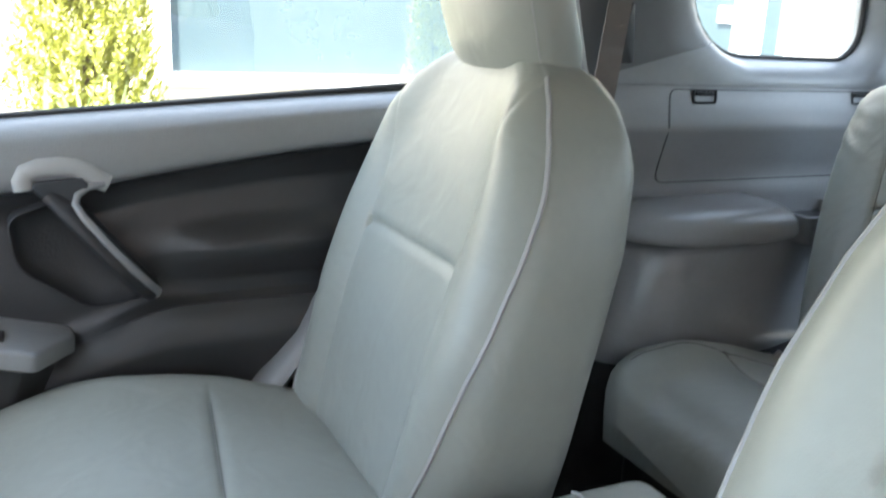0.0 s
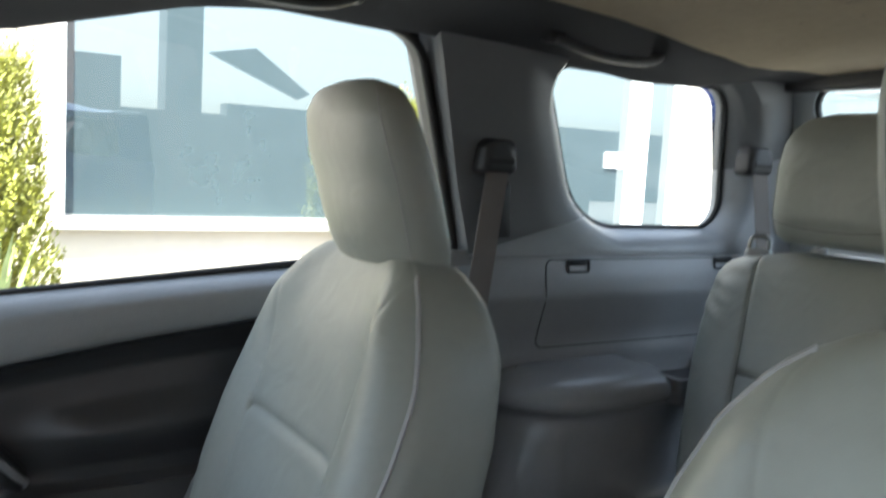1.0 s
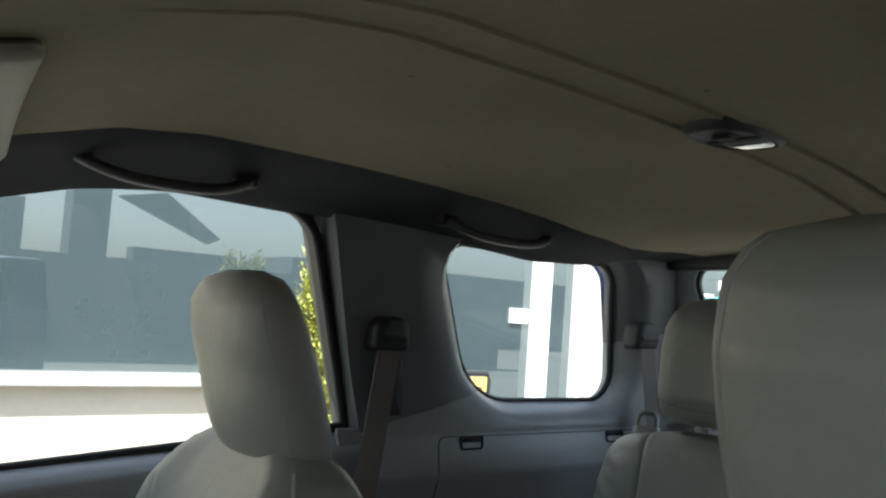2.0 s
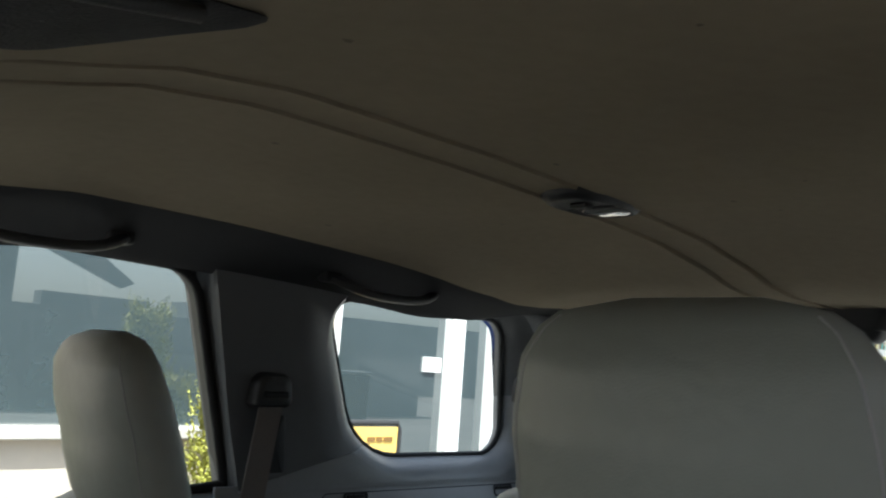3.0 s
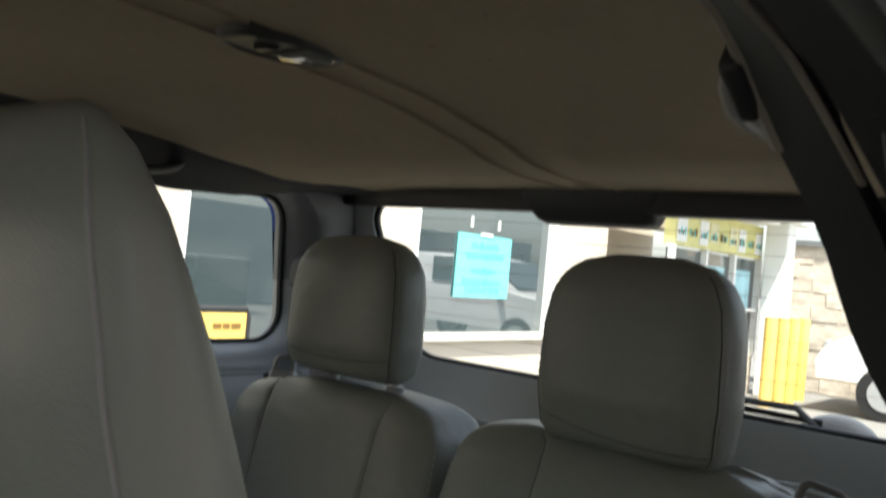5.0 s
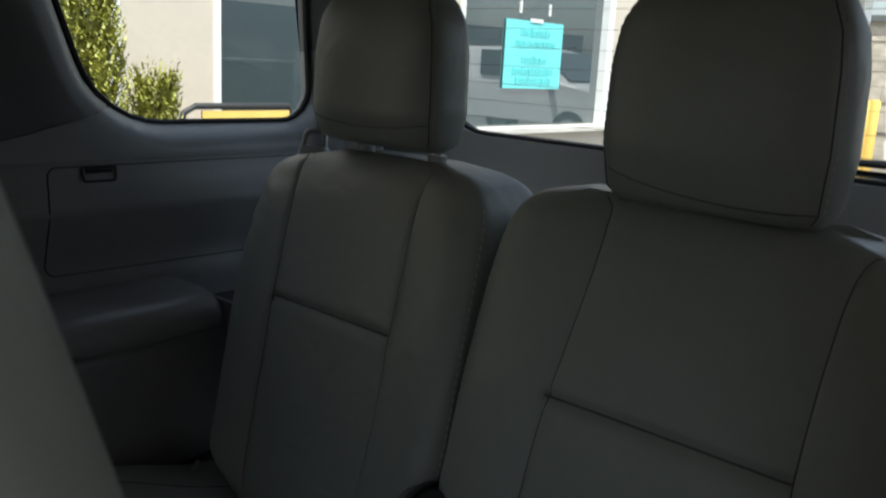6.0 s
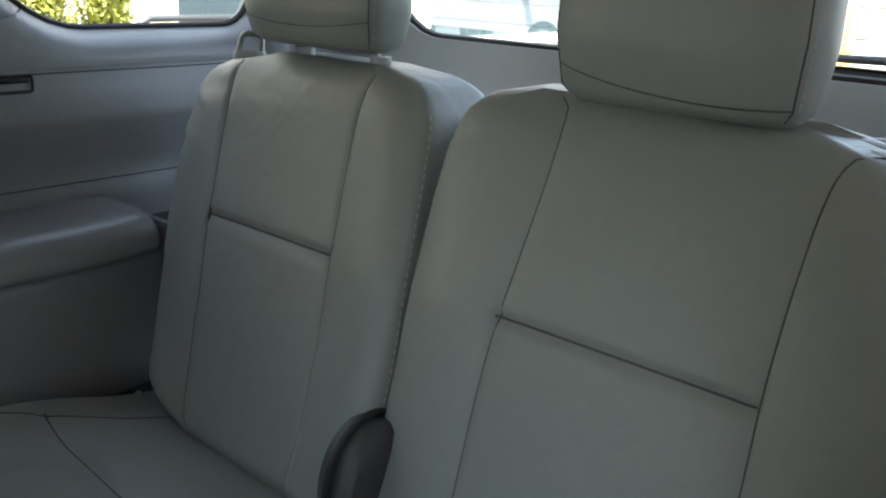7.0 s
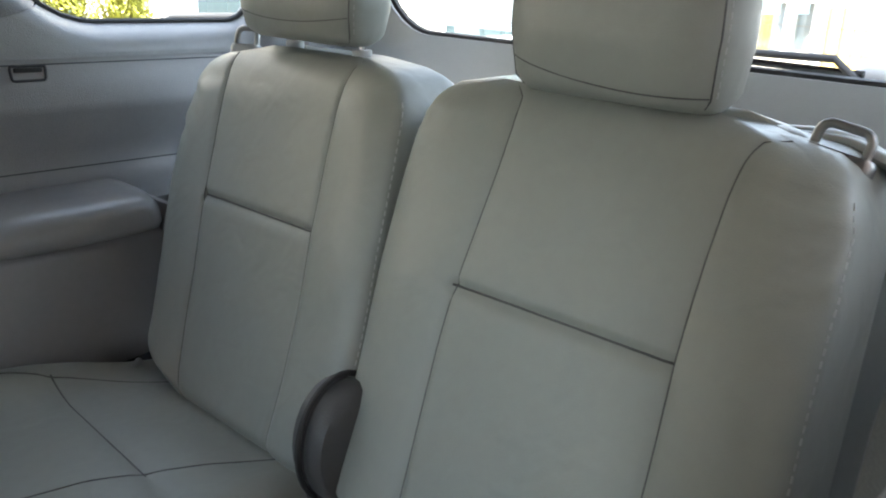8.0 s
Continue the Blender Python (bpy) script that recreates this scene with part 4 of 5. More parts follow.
# ---- seat belts ----
def belt(side, label, x, y, z, low):
    root = thing("seat_belt", label, "seat belt", "seat belts")
    bm = bmesh.new()
    loft(bm, [[Vector((x + (p.x) * k, side * (y + d), z + p.y * k)) for p in rounded([(-0.036, 0.026, 0.022), (0.036, 0.026, 0.022), (0.042, -0.036, 0.012), (-0.042, -0.036, 0.012)], 4, 6)] for d, k in ((0.02, 1.05), (-0.006, 1.0), (-0.016, 0.93), (-0.021, 0.8), (-0.022, 0.4))])
    part("anchor_cover", bm, CHARCOAL, root)
    bm = bmesh.new()
    tube(bm, [(x - 0.026, side * (y - 0.018), z - 0.012), (x + 0.026, side * (y - 0.018), z - 0.012)], 0.007, 8)
    part("guide_bar", bm, BLACK, root)
    bm = bmesh.new()
    a, b = Vector((x, side * (y - 0.012), z - 0.015)), Vector(low)
    sheet(bm, np.linspace(0, 1, 8), (-0.024, 0.024), lambda u, v: a.lerp(b, u) + Vector((v, 0, 0)))
    thicken(bm, 0.0015)
    part("webbing", bm, BELT, root)


belt(1, "dark seat belt hanging from its pillar anchor", 0.879, 0.662, 1.265, (0.79, 0.60, 0.80))
belt(1, "rear seat belt with dark anchor cover", 1.575, 0.648, 1.29, (1.62, 0.60, 0.85))


# ---- roof fittings ----
def grab_handle(at_x, side):
    root = thing("grab_handle", "dark curved grab handle above the window", "grab handle", "grab handles")
    bm = bmesh.new()
    pts = []
    for k in range(13):
        u = k / 12 * 2 - 1
        pts.append((at_x + 0.125 * u, side * (0.592 - 0.032 * (1 - u ** 4)), 1.478 - 0.026 * (1 - abs(u) ** 3) + (interp(ROOF, at_x) - 1.56) * 0.6))
    tube(bm, pts, 0.0135, 12, flat=0.62)
    part("grip", bm, DOOR_LOW, root)
    for u in (-1, 1):
        bm = bmesh.new()
        box(bm, (0.04, 0.03, 0.022), (at_x + 0.125 * u, side * 0.602, 1.481 + (interp(ROOF, at_x) - 1.56) * 0.6), 0.007, 3)
        part("mount", bm, CHARCOAL, root)
    return root


grab_handle(0.425, 1)
grab_handle(1.07, 1)

lamp = thing("dome_lamp", "dark oval dome lamp with a glossy lens", "ceiling lamp")


def dome_ring(s, z):
    return [Vector((0.94 + 0.078 * s * math.copysign(abs(math.cos(t)) ** 0.75, math.cos(t)), 0.006 + 0.050 * s * math.copysign(abs(math.sin(t)) ** 0.75, math.sin(t)), z)) for t in np.linspace(0, 2 * math.pi, 36, endpoint=False)]


bm = bmesh.new()
loft(bm, [dome_ring(s, 1.562 - k) for k, s in ((0.0, 1.0), (0.004, 1.0), (0.009, 0.97), (0.013, 0.90), (0.0145, 0.82), (0.0125, 0.78), (0.012, 0.5))])
part("housing", bm, CHARCOAL, lamp)
bm = bmesh.new()
lens = rounded([(0.950, -0.026, 0.012), (0.998, -0.020, 0.014), (0.998, 0.032, 0.014), (0.950, 0.038, 0.012)], 3, 5)
loft(bm, [[Vector((0.974 + (p.x - 0.974) * k, 0.006 + (p.y - 0.006) * k, z)) for p in lens] for k, z in ((1, 1.551), (1, 1.5485), (0.85, 1.5465), (0.4, 1.5455))])
part("lens", bm, DOMELENS, lamp, "glossy clear lamp lens")
bm = bmesh.new()
box(bm, (0.018, 0.026, 0.006), (0.915, 0.004, 1.5475), 0.002)
part("switch", bm, BLACK, lamp)
bm = bmesh.new()
tube(bm, [(0.938, y, 1.549) for y in (-0.034, 0, 0.044)], 0.0016, 5)
part("rib", bm, BLACK, lamp)

hook = thing("coat_hook", "plastic coat hook at the roof side, toned pale for glare", "coat hook")
bm = bmesh.new()
box(bm, (0.046, 0.014, 0.034), (0.792, -0.574, 1.448), 0.006, 3, Euler((0, radians(30), 0)).to_matrix())
part("plate", bm, CHARCOAL, hook)
# the hook's pale colour stands in for glare from outside
bm = bmesh.new()
tube(bm, [(0.796, -0.562, 1.453), (0.794, -0.562, 1.442), (0.804, -0.562, 1.433), (0.831, -0.562, 1.429), (0.869, -0.562, 1.429), (0.884, -0.585, 1.435)], 0.0052, 10, flat=0.75)
part("hook", bm, HOOK_GLARE, hook, "curved hook, pale in place of glare")

visor = thing("sun_visor", "folded beige sun visor with a small label", "sun visor", "sun visors")
bm = bmesh.new()
outline = rounded([(0.158, 0.13, 0.02), (0.210, 0.556, 0.022), (0.03, 0.570, 0.03), (0.03, 0.13, 0.02)], 8, 6)
mid = sum((p for p in outline), Vector((0, 0))) / len(outline)
rings = []
for k, d in ((0.97, 0.002), (1.0, 0.007), (1.0, 0.013), (0.97, 0.018), (0.85, 0.0195), (0.4, 0.020)):
    spots_at = [mid + (p - mid) * k for p in outline]
    rings.append([Vector((p.x, p.y, roof_z(p.x, p.y) - d)) for p in spots_at])
loft(bm, rings)
part("panel", bm, VISOR, visor)
bm = bmesh.new()
sheet(bm, np.linspace(0.08, 0.142, 5), np.linspace(0.37, 0.465, 6), lambda x, y: Vector((x, y, roof_z(x, y) - 0.0240)))
thicken(bm, 0.0006)
part("label", bm, LENS, visor, "small pale label")

# visor-shaped patch whose dark colour stands in for shade under the roof
shade = thing("sun_visor", "driver side visor shape, coloured dark in place of shade", "sun visor", "sun visors")
bm = bmesh.new()
outline = rounded([(0.330, -0.196, 0.020), (0.205, -0.075, 0.03), (0.05, -0.11, 0.02), (0.16, -0.29, 0.03)], 6, 5)
mid = sum((p for p in outline), Vector((0, 0))) / len(outline)
rings = []
for k, d in ((0.98, 0.0), (1.0, 0.002), (0.95, 0.004), (0.8, 0.006), (0.4, 0.007)):
    rings.append([Vector((mid.x + (p.x - mid.x) * k, mid.y + (p.y - mid.y) * k, roof_z(mid.x + (p.x - mid.x) * k, mid.y + (p.y - mid.y) * k) - d)) for p in outline])
loft(bm, rings)
part("panel", bm, CARPET, shade)
# rod added only to complete the visor shape
bm = bmesh.new()
tube(bm, [(0.10, -0.30, roof_z(0.10, -0.30) - 0.010), (0.17, -0.27, roof_z(0.17, -0.27) - 0.012), (0.25, -0.235, roof_z(0.25, -0.235) - 0.010)], 0.006, 8)
part("hinge_rod", bm, CHARCOAL, shade)

# ---- tailgate ----
gate = thing("tailgate", "closed grey tailgate with heated window and wiper", "tailgate")


def gate_x(z):
    return 1.80 - 0.26 * (z - 1.12)


GWIN = [(-0.625, 1.462, 0.05), (0.625, 1.462, 0.05), (0.55, 1.118, 0.11), (-0.55, 1.118, 0.11)]
GOUT = [(-0.69, 1.50, 0.004), (0.69, 1.50, 0.004), (0.71, 1.02, 0.004), (-0.71, 1.02, 0.004)]
bm = bmesh.new()
gi, go = rounded(GWIN, 14), rounded(GOUT, 14)
rings = [[Vector((gate_x(p.y) - d, p.x, p.y)) for p in gi] for d in (0.0, 0.012)]
for k in (0.35, 0.7, 1.0):
    ring = []
    for a, b in zip(gi, go):
        q = a.lerp(b, k)
        ring.append(Vector((gate_x(q.y) - 0.03 - 0.05 * k * smooth(1.13, 1.02, q.y), q.x, q.y)))
    rings.append(ring)
rings += [[v + Vector((0.012, 0, 0)) for v in ring] for ring in reversed(rings)]
rings.append(rings[0])
loft(bm, rings, True, False, False)
part("window_surround", bm, GATETRIM, gate)
bm = bmesh.new()
backed(bm, np.linspace(-0.69, 0.69, 12), (0.40, 0.6, 0.8, 0.95, 1.022), lambda y, z: Vector((1.745 + 0.01 * (1.02 - z), y, z)), (0.01, 0, 0))
part("lower_panel", bm, GATETRIM, gate)
bm = bmesh.new()
loft(bm, [[Vector((gate_x(p.y) + k, p.x, p.y)) for p in gi] for k in (0.004, 0.008)])
pane = part("window", bm, PANE, gate)
pane.visible_shadow = False
for k in range(9):
    z = 1.155 + 0.034 * k
    bm = bmesh.new()
    w = 0.52 + 0.07 * (z - 1.12) / 0.34
    tube(bm, [(gate_x(z) + 0.003, y, z) for y in (-w, 0, w)], 0.0004, 4)
    part("heater_line", bm, BRONZE, gate)
bm = bmesh.new()
tube(bm, [Vector((gate_x(p.y) + 0.002, p.x, p.y)) for p in gi], 0.009, 6, True)
part("window_seal", bm, BLACK, gate)
bm = bmesh.new()
loft(bm, [[Vector((p.x, p.y, z)) for p in rounded([(1.638 + g, -0.115 + g, 0.02), (1.715, -0.115 + g, 0.02), (1.715, 0.175 - g * 1.6, 0.02), (1.638 + g, 0.175 - g * 1.6, 0.02)], 3, 5)] for z, g in ((1.49, 0.0), (1.46, 0.006), (1.432, 0.020), (1.424, 0.030))])
part("brake_lamp_housing", bm, CHARCOAL, gate)
bm = bmesh.new()
box(bm, (0.045, 1.34, 0.052), (1.670, 0, 1.470), 0.010, 3)
part("header_trim", bm, CHARCOAL, gate)
bm = bmesh.new()
tube(bm, [(1.835, -0.36, 1.10), (1.833, -0.30, 1.146), (1.826, 0.02, 1.140), (1.824, 0.10, 1.134)], 0.010, 8, flat=0.6)
wiper = part("wiper_arm", bm, BLACK, gate)
bm = bmesh.new()
tube(bm, [(1.84, -0.34, 1.128), (1.832, 0.16, 1.134)], 0.006, 6)
part("wiper_blade", bm, BLACK, wiper)
bm = bmesh.new()
ball(bm, 0.07, (1.87, -0.36, 1.09), 20, (0.5, 1, 0.75))
part("wiper_pivot", bm, SILVER, gate)

# ---- door opening on the driver side ----
opening = thing("door_opening", "trim, seal and blue painted frame of the driver door opening", "door frame", kind="structure")
OPEN = rounded([(-0.48, 1.02, 0.01), (-0.02, 1.425, 0.15), (0.36, 1.458, 0.5), (0.79, 1.404, 0.13), (0.86, 1.12, 0.15), (0.84, 0.98, 0.10), (0.82, 0.42, 0.05), (-0.60, 0.42, 0.05)], 10, 8)
OPEN_MID = Vector((0.2, 1.0))


def opening_band(name, mat, section, roof_only=False, low_only=False):
    """A band round the opening: section gives depth in y and growth outwards."""
    bm = bmesh.new()
    rings = []
    for y, g in section:
        ring = []
        for k, p in enumerate(OPEN):
            a, b = OPEN[k - 1], OPEN[(k + 1) % len(OPEN)]
            t = (b - a).normalized()
            nrm = Vector((t.y, -t.x))
            if nrm.dot(p - OPEN_MID) < 0:
                nrm = -nrm
            q = p + nrm * g
            yy = y - 0.03 - 0.04 * smooth(1.40, 1.22, q.y) + 0.02 * smooth(1.20, 1.05, q.y) + 0.02 * smooth(1.36, 1.44, q.y)
            back = smooth(1.32, 1.16, q.y) * smooth(0.5, 0.7, q.x)
            ring.append(Vector((q.x, yy + (0.75 * (yy + 0.62) - 0.658 - yy) * back, q.y)))
        rings.append(ring)
    if roof_only:
        keep = [k for k, p in enumerate(OPEN) if p.y > 1.37 and p.x > -0.06]
        rings = [[ring[k] for k in keep] for ring in rings]
    if low_only:
        keep = [k for k, p in enumerate(OPEN) if p.y < 1.24 and p.x > 0.62]
        rings = [[ring[k] for k in keep] for ring in rings]
    rings.append(rings[0])
    loft(bm, rings, not (roof_only or low_only), False, False)
    return part(name, bm, mat, opening)


opening_band("opening_trim", OPENTRIM, [(-0.568, 0.056), (-0.59, 0.036), (-0.607, 0.024), (-0.612, 0.034), (-0.60, 0.08)])
opening_band("liner_bead", VISOR, [(-0.563, 0.058), (-0.568, 0.0515), (-0.573, 0.0525), (-0.57, 0.062)], True)
opening_band("trim_bead", VISOR, [(-0.608, 0.023), (-0.610, 0.0205), (-0.613, 0.022), (-0.612, 0.028)], True)
opening_band("inner_trim", RAIL, [(-0.617, 0.032), (-0.620, 0.016), (-0.640, 0.008), (-0.655, 0.003), (-0.66, 0.05), (-0.62, 0.06)])
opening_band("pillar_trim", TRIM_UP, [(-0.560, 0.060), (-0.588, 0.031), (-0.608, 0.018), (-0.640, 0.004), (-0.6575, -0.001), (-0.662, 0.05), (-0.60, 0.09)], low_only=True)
opening_band("opening_seal", BLACK, [(-0.656, -0.004), (-0.660, -0.016), (-0.672, -0.020), (-0.680, -0.010), (-0.68, 0.03), (-0.656, 0.03)])
# pale strip paints the sky's glint along the blue flange
opening_band("flange_glint", GLINT, [(-0.680, -0.0050), (-0.6850, -0.0075), (-0.6895, -0.003), (-0.683, -0.001)])
opening_band("body_flange", BLUE, [(-0.6825, -0.0025), (-0.700, 0.001), (-0.725, 0.010), (-0.748, 0.030), (-0.76, 0.05), (-0.72, 0.06), (-0.684, 0.05)])
# second painted glint, further out on the flange
opening_band("outer_glint", GLINT, [(-0.6975, 0.0008), (-0.7010, -0.0022), (-0.7050, 0.0012), (-0.702, 0.0045)])

bm = bmesh.new()
tube(bm, [(0.657, -0.6035, 1.4545), (0.634, -0.618, 1.4465), (0.6068, -0.6333, 1.4412)], 0.0014, 6)
part("trim_joint", bm, BLACK, opening)

# ---- floor and closing walls of the car ----
bm = bmesh.new()
box(bm, (2.6, 1.44, 0.04), (0.5, 0, 0.34))
tagged(part("floor", bm, CARPET), "dark carpeted car floor", "floor", kind="structure")
bm = bmesh.new()
box(bm, (0.05, 1.44, 0.66), (-0.78, 0, 0.66))
box(bm, (0.42, 1.40, 0.30), (-0.55, 0, 0.80), 0.06, 4)
tagged(part("wall_front", bm, CHARCOAL), "dark bulkhead under the windscreen", "wall", kind="structure")
bm = bmesh.new()
sheet(bm, np.linspace(-0.52, 1.78, 38), np.linspace(-0.70, 0.70, 24), lambda x, y: Vector((x, y, roof_z(min(x, 1.69), y * 0.9) + 0.055)))
thicken(bm, 0.01)
tagged(part("roof_panel", bm, BLUE), "dark blue painted car roof", "car roof", kind="structure")

# ---- open driver door ----
def driver_door():
    root = thing("driver_door", "open dark blue driver door with grey lining", "car door", at=(-0.60, -0.74, 0))
    root.rotation_euler = (0, 0, radians(-80))
    bm = bmesh.new()
    box(bm, (1.16, 0.05, 0.60), (0.58, -0.055, 0.70), 0.02, 3)
    part("outer_skin", bm, BLUE, root)
    bm = bmesh.new()
    box(bm, (1.12, 0.04, 0.20), (0.58, -0.012, 0.90), 0.014, 3)
    part("upper_pad", bm, TRIM, root)
    bm = bmesh.new()
    box(bm, (1.10, 0.035, 0.34), (0.58, -0.012, 0.62), 0.014, 3)
    part("lower_panel", bm, DOOR_LOW, root)
    bm = bmesh.new()
    box(bm, (0.50, 0.08, 0.05), (0.48, 0.03, 0.76), 0.016, 3)
    part("armrest", bm, TRIM, root)
    line = rounded([(0.10, 1.0, 0.01), (0.62, 1.40, 0.10), (1.02, 1.42, 0.08), (1.14, 1.0, 0.01)], 6, 6)
    bm = bmesh.new()
    tube(bm, [Vector((p.x, -0.04, p.y)) for p in line], 0.018, 8, True)
    part("window_frame", bm, BLUE, root)
    bm = bmesh.new()
    loft(bm, [[Vector((p.x, y, p.y)) for p in line] for y in (-0.042, -0.038)])
    pane = part("window", bm, PANE, root)
    pane.visible_shadow = False
    bm = bmesh.new()
    box(bm, (0.20, 0.10, 0.14), (0.12, -0.15, 1.05), 0.035, 4)
    part("mirror", bm, BLUE, root)
    return root


driver_door()

# ---- outside ----
# added wall, out of view: blocks sun and sky, its gap lets side light through
bm = bmesh.new()
box(bm, (2.4, 0.2, 5.0), (0.4, -2.06, 2.5), 0.02)
box(bm, (4.4, 0.2, 5.0), (-4.2, -2.06, 2.5), 0.02)
box(bm, (1.2, 0.2, 1.2), (-1.4, -2.06, 4.4))
tagged(part("light_block_wall", bm, BLOCKER_TAN), "unseen pale brown wall added on the driver side to block and bounce light", "wall", kind="structure")
FY = 4.0
bm = bmesh.new()
box(bm, (400, 400, 0.1), (0, 0, -0.05))
tagged(part("ground", bm, ASPHALT), "pale concrete forecourt", "ground", kind="structure")


def slab(name, x0, x1, z0, z1, mat, y0=FY, y1=FY + 0.3, label="", category="", parent=None, bevel=0.0):
    bm = bmesh.new()
    box(bm, (x1 - x0, y1 - y0, z1 - z0), ((x0 + x1) / 2, (y0 + y1) / 2, (z0 + z1) / 2), bevel)
    ob = part(name, bm, mat, parent, smooth=False)
    if category:
        tagged(ob, label, category, kind="structure")
    return ob


shop = thing("shop_building", "cream rendered shop with large coated windows", "building", kind="structure")
TOP = 3.6
for x0, x1, z0, z1 in ((-6, 0.60, 0, TOP), (0.60, 2.80, 0, 0.80), (2.80, 3.42, 0, TOP), (3.42, 4.99, 0, 0.30), (4.99, 5.62, 0, TOP), (5.62, 7.80, 0, 0.66), (7.80, 8.85, 0, TOP), (0.60, 2.80, 2.6, TOP), (3.42, 4.99, 2.6, TOP), (5.62, 7.80, 2.6, TOP)):
    slab("wall", x0, x1, z0, z1, STUCCO, parent=shop)
for x0, x1, z0, z1 in ((0.60, 2.80, 0.86, 2.6), (3.42, 4.99, 0.3, 2.6), (5.62, 7.80, 0.72, 2.6)):
    slab("pane", x0, x1, z0, z1, SHOPGLASS, FY + 0.07, FY + 0.09, parent=shop)
for x0, x1, z in ((0.56, 2.84, 0.83), (5.58, 7.84, 0.69)):
    slab("window_sill", x0, x1, z - 0.03, z + 0.03, SILLPAINT, FY - 0.06, FY + 0.2, parent=shop, bevel=0.008)
for x0, x1, z0, z1 in ((0.58, 0.64, 0.86, 2.6), (2.76, 2.81, 0.86, 2.6), (4.48, 4.62, 0.3, 2.6), (3.40, 3.45, 0.3, 2.6), (4.93, 4.99, 0.3, 2.6), (5.62, 5.67, 0.72, 2.6), (7.74, 7.84, 0.72, 2.6)):
    slab("mullion", x0, x1, z0, z1, WHITE, FY - 0.01, FY + 0.1, parent=shop)

notice = thing("notice_sheet", "cyan paper notice with white writing in the shop window", "notice")
slab("sheet", 6.26, 7.08, 1.05, 1.63, CYAN, FY + 0.05, FY + 0.06, parent=notice)
rnd = random.Random(11)
for w, z in ((0.42, 1.53), (0.56, 1.44), (0.36, 1.30), (0.60, 1.20), (0.5, 1.12)):
    x = 6.67 - w / 2
    while x < 6.67 + w / 2:
        step, tall = rnd.uniform(0.02, 0.045), rnd.uniform(0.018, 0.034)
        slab("writing_bar", x, x + step * 0.42, z - tall, z + tall * rnd.uniform(0.5, 1.0), CYANINK, FY + 0.044, FY + 0.05, parent=notice)
        x += step
slab("tape", 6.58, 6.76, 1.62, 1.65, WHITE, FY + 0.042, FY + 0.048, parent=notice)
for x in (6.44, 6.86):
    slab("tape", x, x + 0.025, 1.69, 1.79, WHITE, FY + 0.055, FY + 0.068, parent=notice)
card = thing("window_card", "small white card stuck on the shop window", "notice")
slab("card", 4.27, 4.45, 1.27, 1.38, WHITE, FY + 0.055, FY + 0.068, parent=card)

sign = thing("pavement_sign", "yellow sign board in a dark tube frame", "sign board")
slab("board", 3.02, 3.60, 0.25, 0.92, YELLOW, 3.50, 3.52, parent=sign)
for x0, x1, z in ((3.10, 3.16, 0.845), (3.19, 3.24, 0.84), (3.36, 3.42, 0.845), (3.43, 3.48, 0.845), (3.49, 3.56, 0.845), (3.08, 3.5, 0.70), (3.1, 3.54, 0.58)):
    slab("writing_bar", x0, x1, z - 0.014, z + 0.014, SIGNINK, 3.494, 3.50, parent=sign)
bm = bmesh.new()
tube(bm, [(2.88, 3.51, 0.0), (2.88, 3.51, 0.82), (2.91, 3.51, 0.91), (2.98, 3.51, 0.945), (3.60, 3.51, 0.945), (3.62, 3.51, 0.9), (3.62, 3.51, 0.0)], 0.018, 8)
part("frame", bm, CHARCOAL, sign)

# the far part of the shop: recessed entrance, front with canopy, column
slab("wall", 8.85, 12.0, 0, TOP, STUCCO, 5.0, 5.2, parent=shop)
slab("side_wall", 8.85, 9.0, 0, TOP, STUCCO, 4.3, 5.0, parent=shop)
slab("door_panel", 9.3, 10.4, 0.1, 2.1, DOORTAN, 4.9, 4.96, parent=shop)
slab("post", 9.05, 9.13, 0, 2.4, YELLOW, 4.45, 4.53, parent=shop)
slab("post", 9.55, 9.63, 0, 2.4, WHITE, 4.45, 4.53, parent=shop)
slab("lintel", 8.9, 12.0, 2.1, 2.3, DOORTAN, 4.45, 4.9, parent=shop)
front = thing("shop_front", "shop front with yellow band, posters and canopy", "shop front", kind="structure")
slab("glazing", 9.0, 11.7, 0.5, 1.75, SHOPGLASS, 3.34, 3.36, parent=front)
slab("base_wall", 9.0, 11.7, 0, 0.5, STUCCO, 3.3, 3.5, parent=front)
slab("sign_band", 9.0, 11.7, 1.78, 2.2, BAND, 3.28, 3.4, parent=front)
rnd = random.Random(31)
for k in range(9):  # pale panels and lettering bars on the band
    x = 9.06 + 0.295 * k
    if k % 3 != 1:
        slab("band_panel", x, x + 0.24, 1.82 + 0.05 * (k % 2), 2.10, (WHITE, CREAMBAND)[k % 2], 3.268, 3.28, parent=front)
    for m in range(4):
        slab("writing_bar", x + 0.02 + 0.05 * m, x + 0.02 + 0.05 * m + rnd.uniform(0.02, 0.04), 1.90, 1.94 + rnd.uniform(0, 0.05), (SIGNINK, CYANINK)[(k + m) % 2], 3.260, 3.268, parent=front)
for k in range(4):
    slab("frame_post", 9.0 + 0.88 * k, 9.06 + 0.88 * k, 0.5, 1.78, WHITE, 3.27, 3.36, parent=front)
    if k < 3:
        slab("poster", 9.15 + 0.88 * k, 9.7 + 0.88 * k, 0.95, 1.6, (BAND, POSTER, POSTER)[k], 3.325, 3.338, parent=front)
slab("frame_rail", 9.0, 11.7, 1.08, 1.12, WHITE, 3.26, 3.34, parent=front)
slab("canopy", 8.9, 12.2, 2.26, 2.6, WHITE, 2.75, 3.6, parent=front)
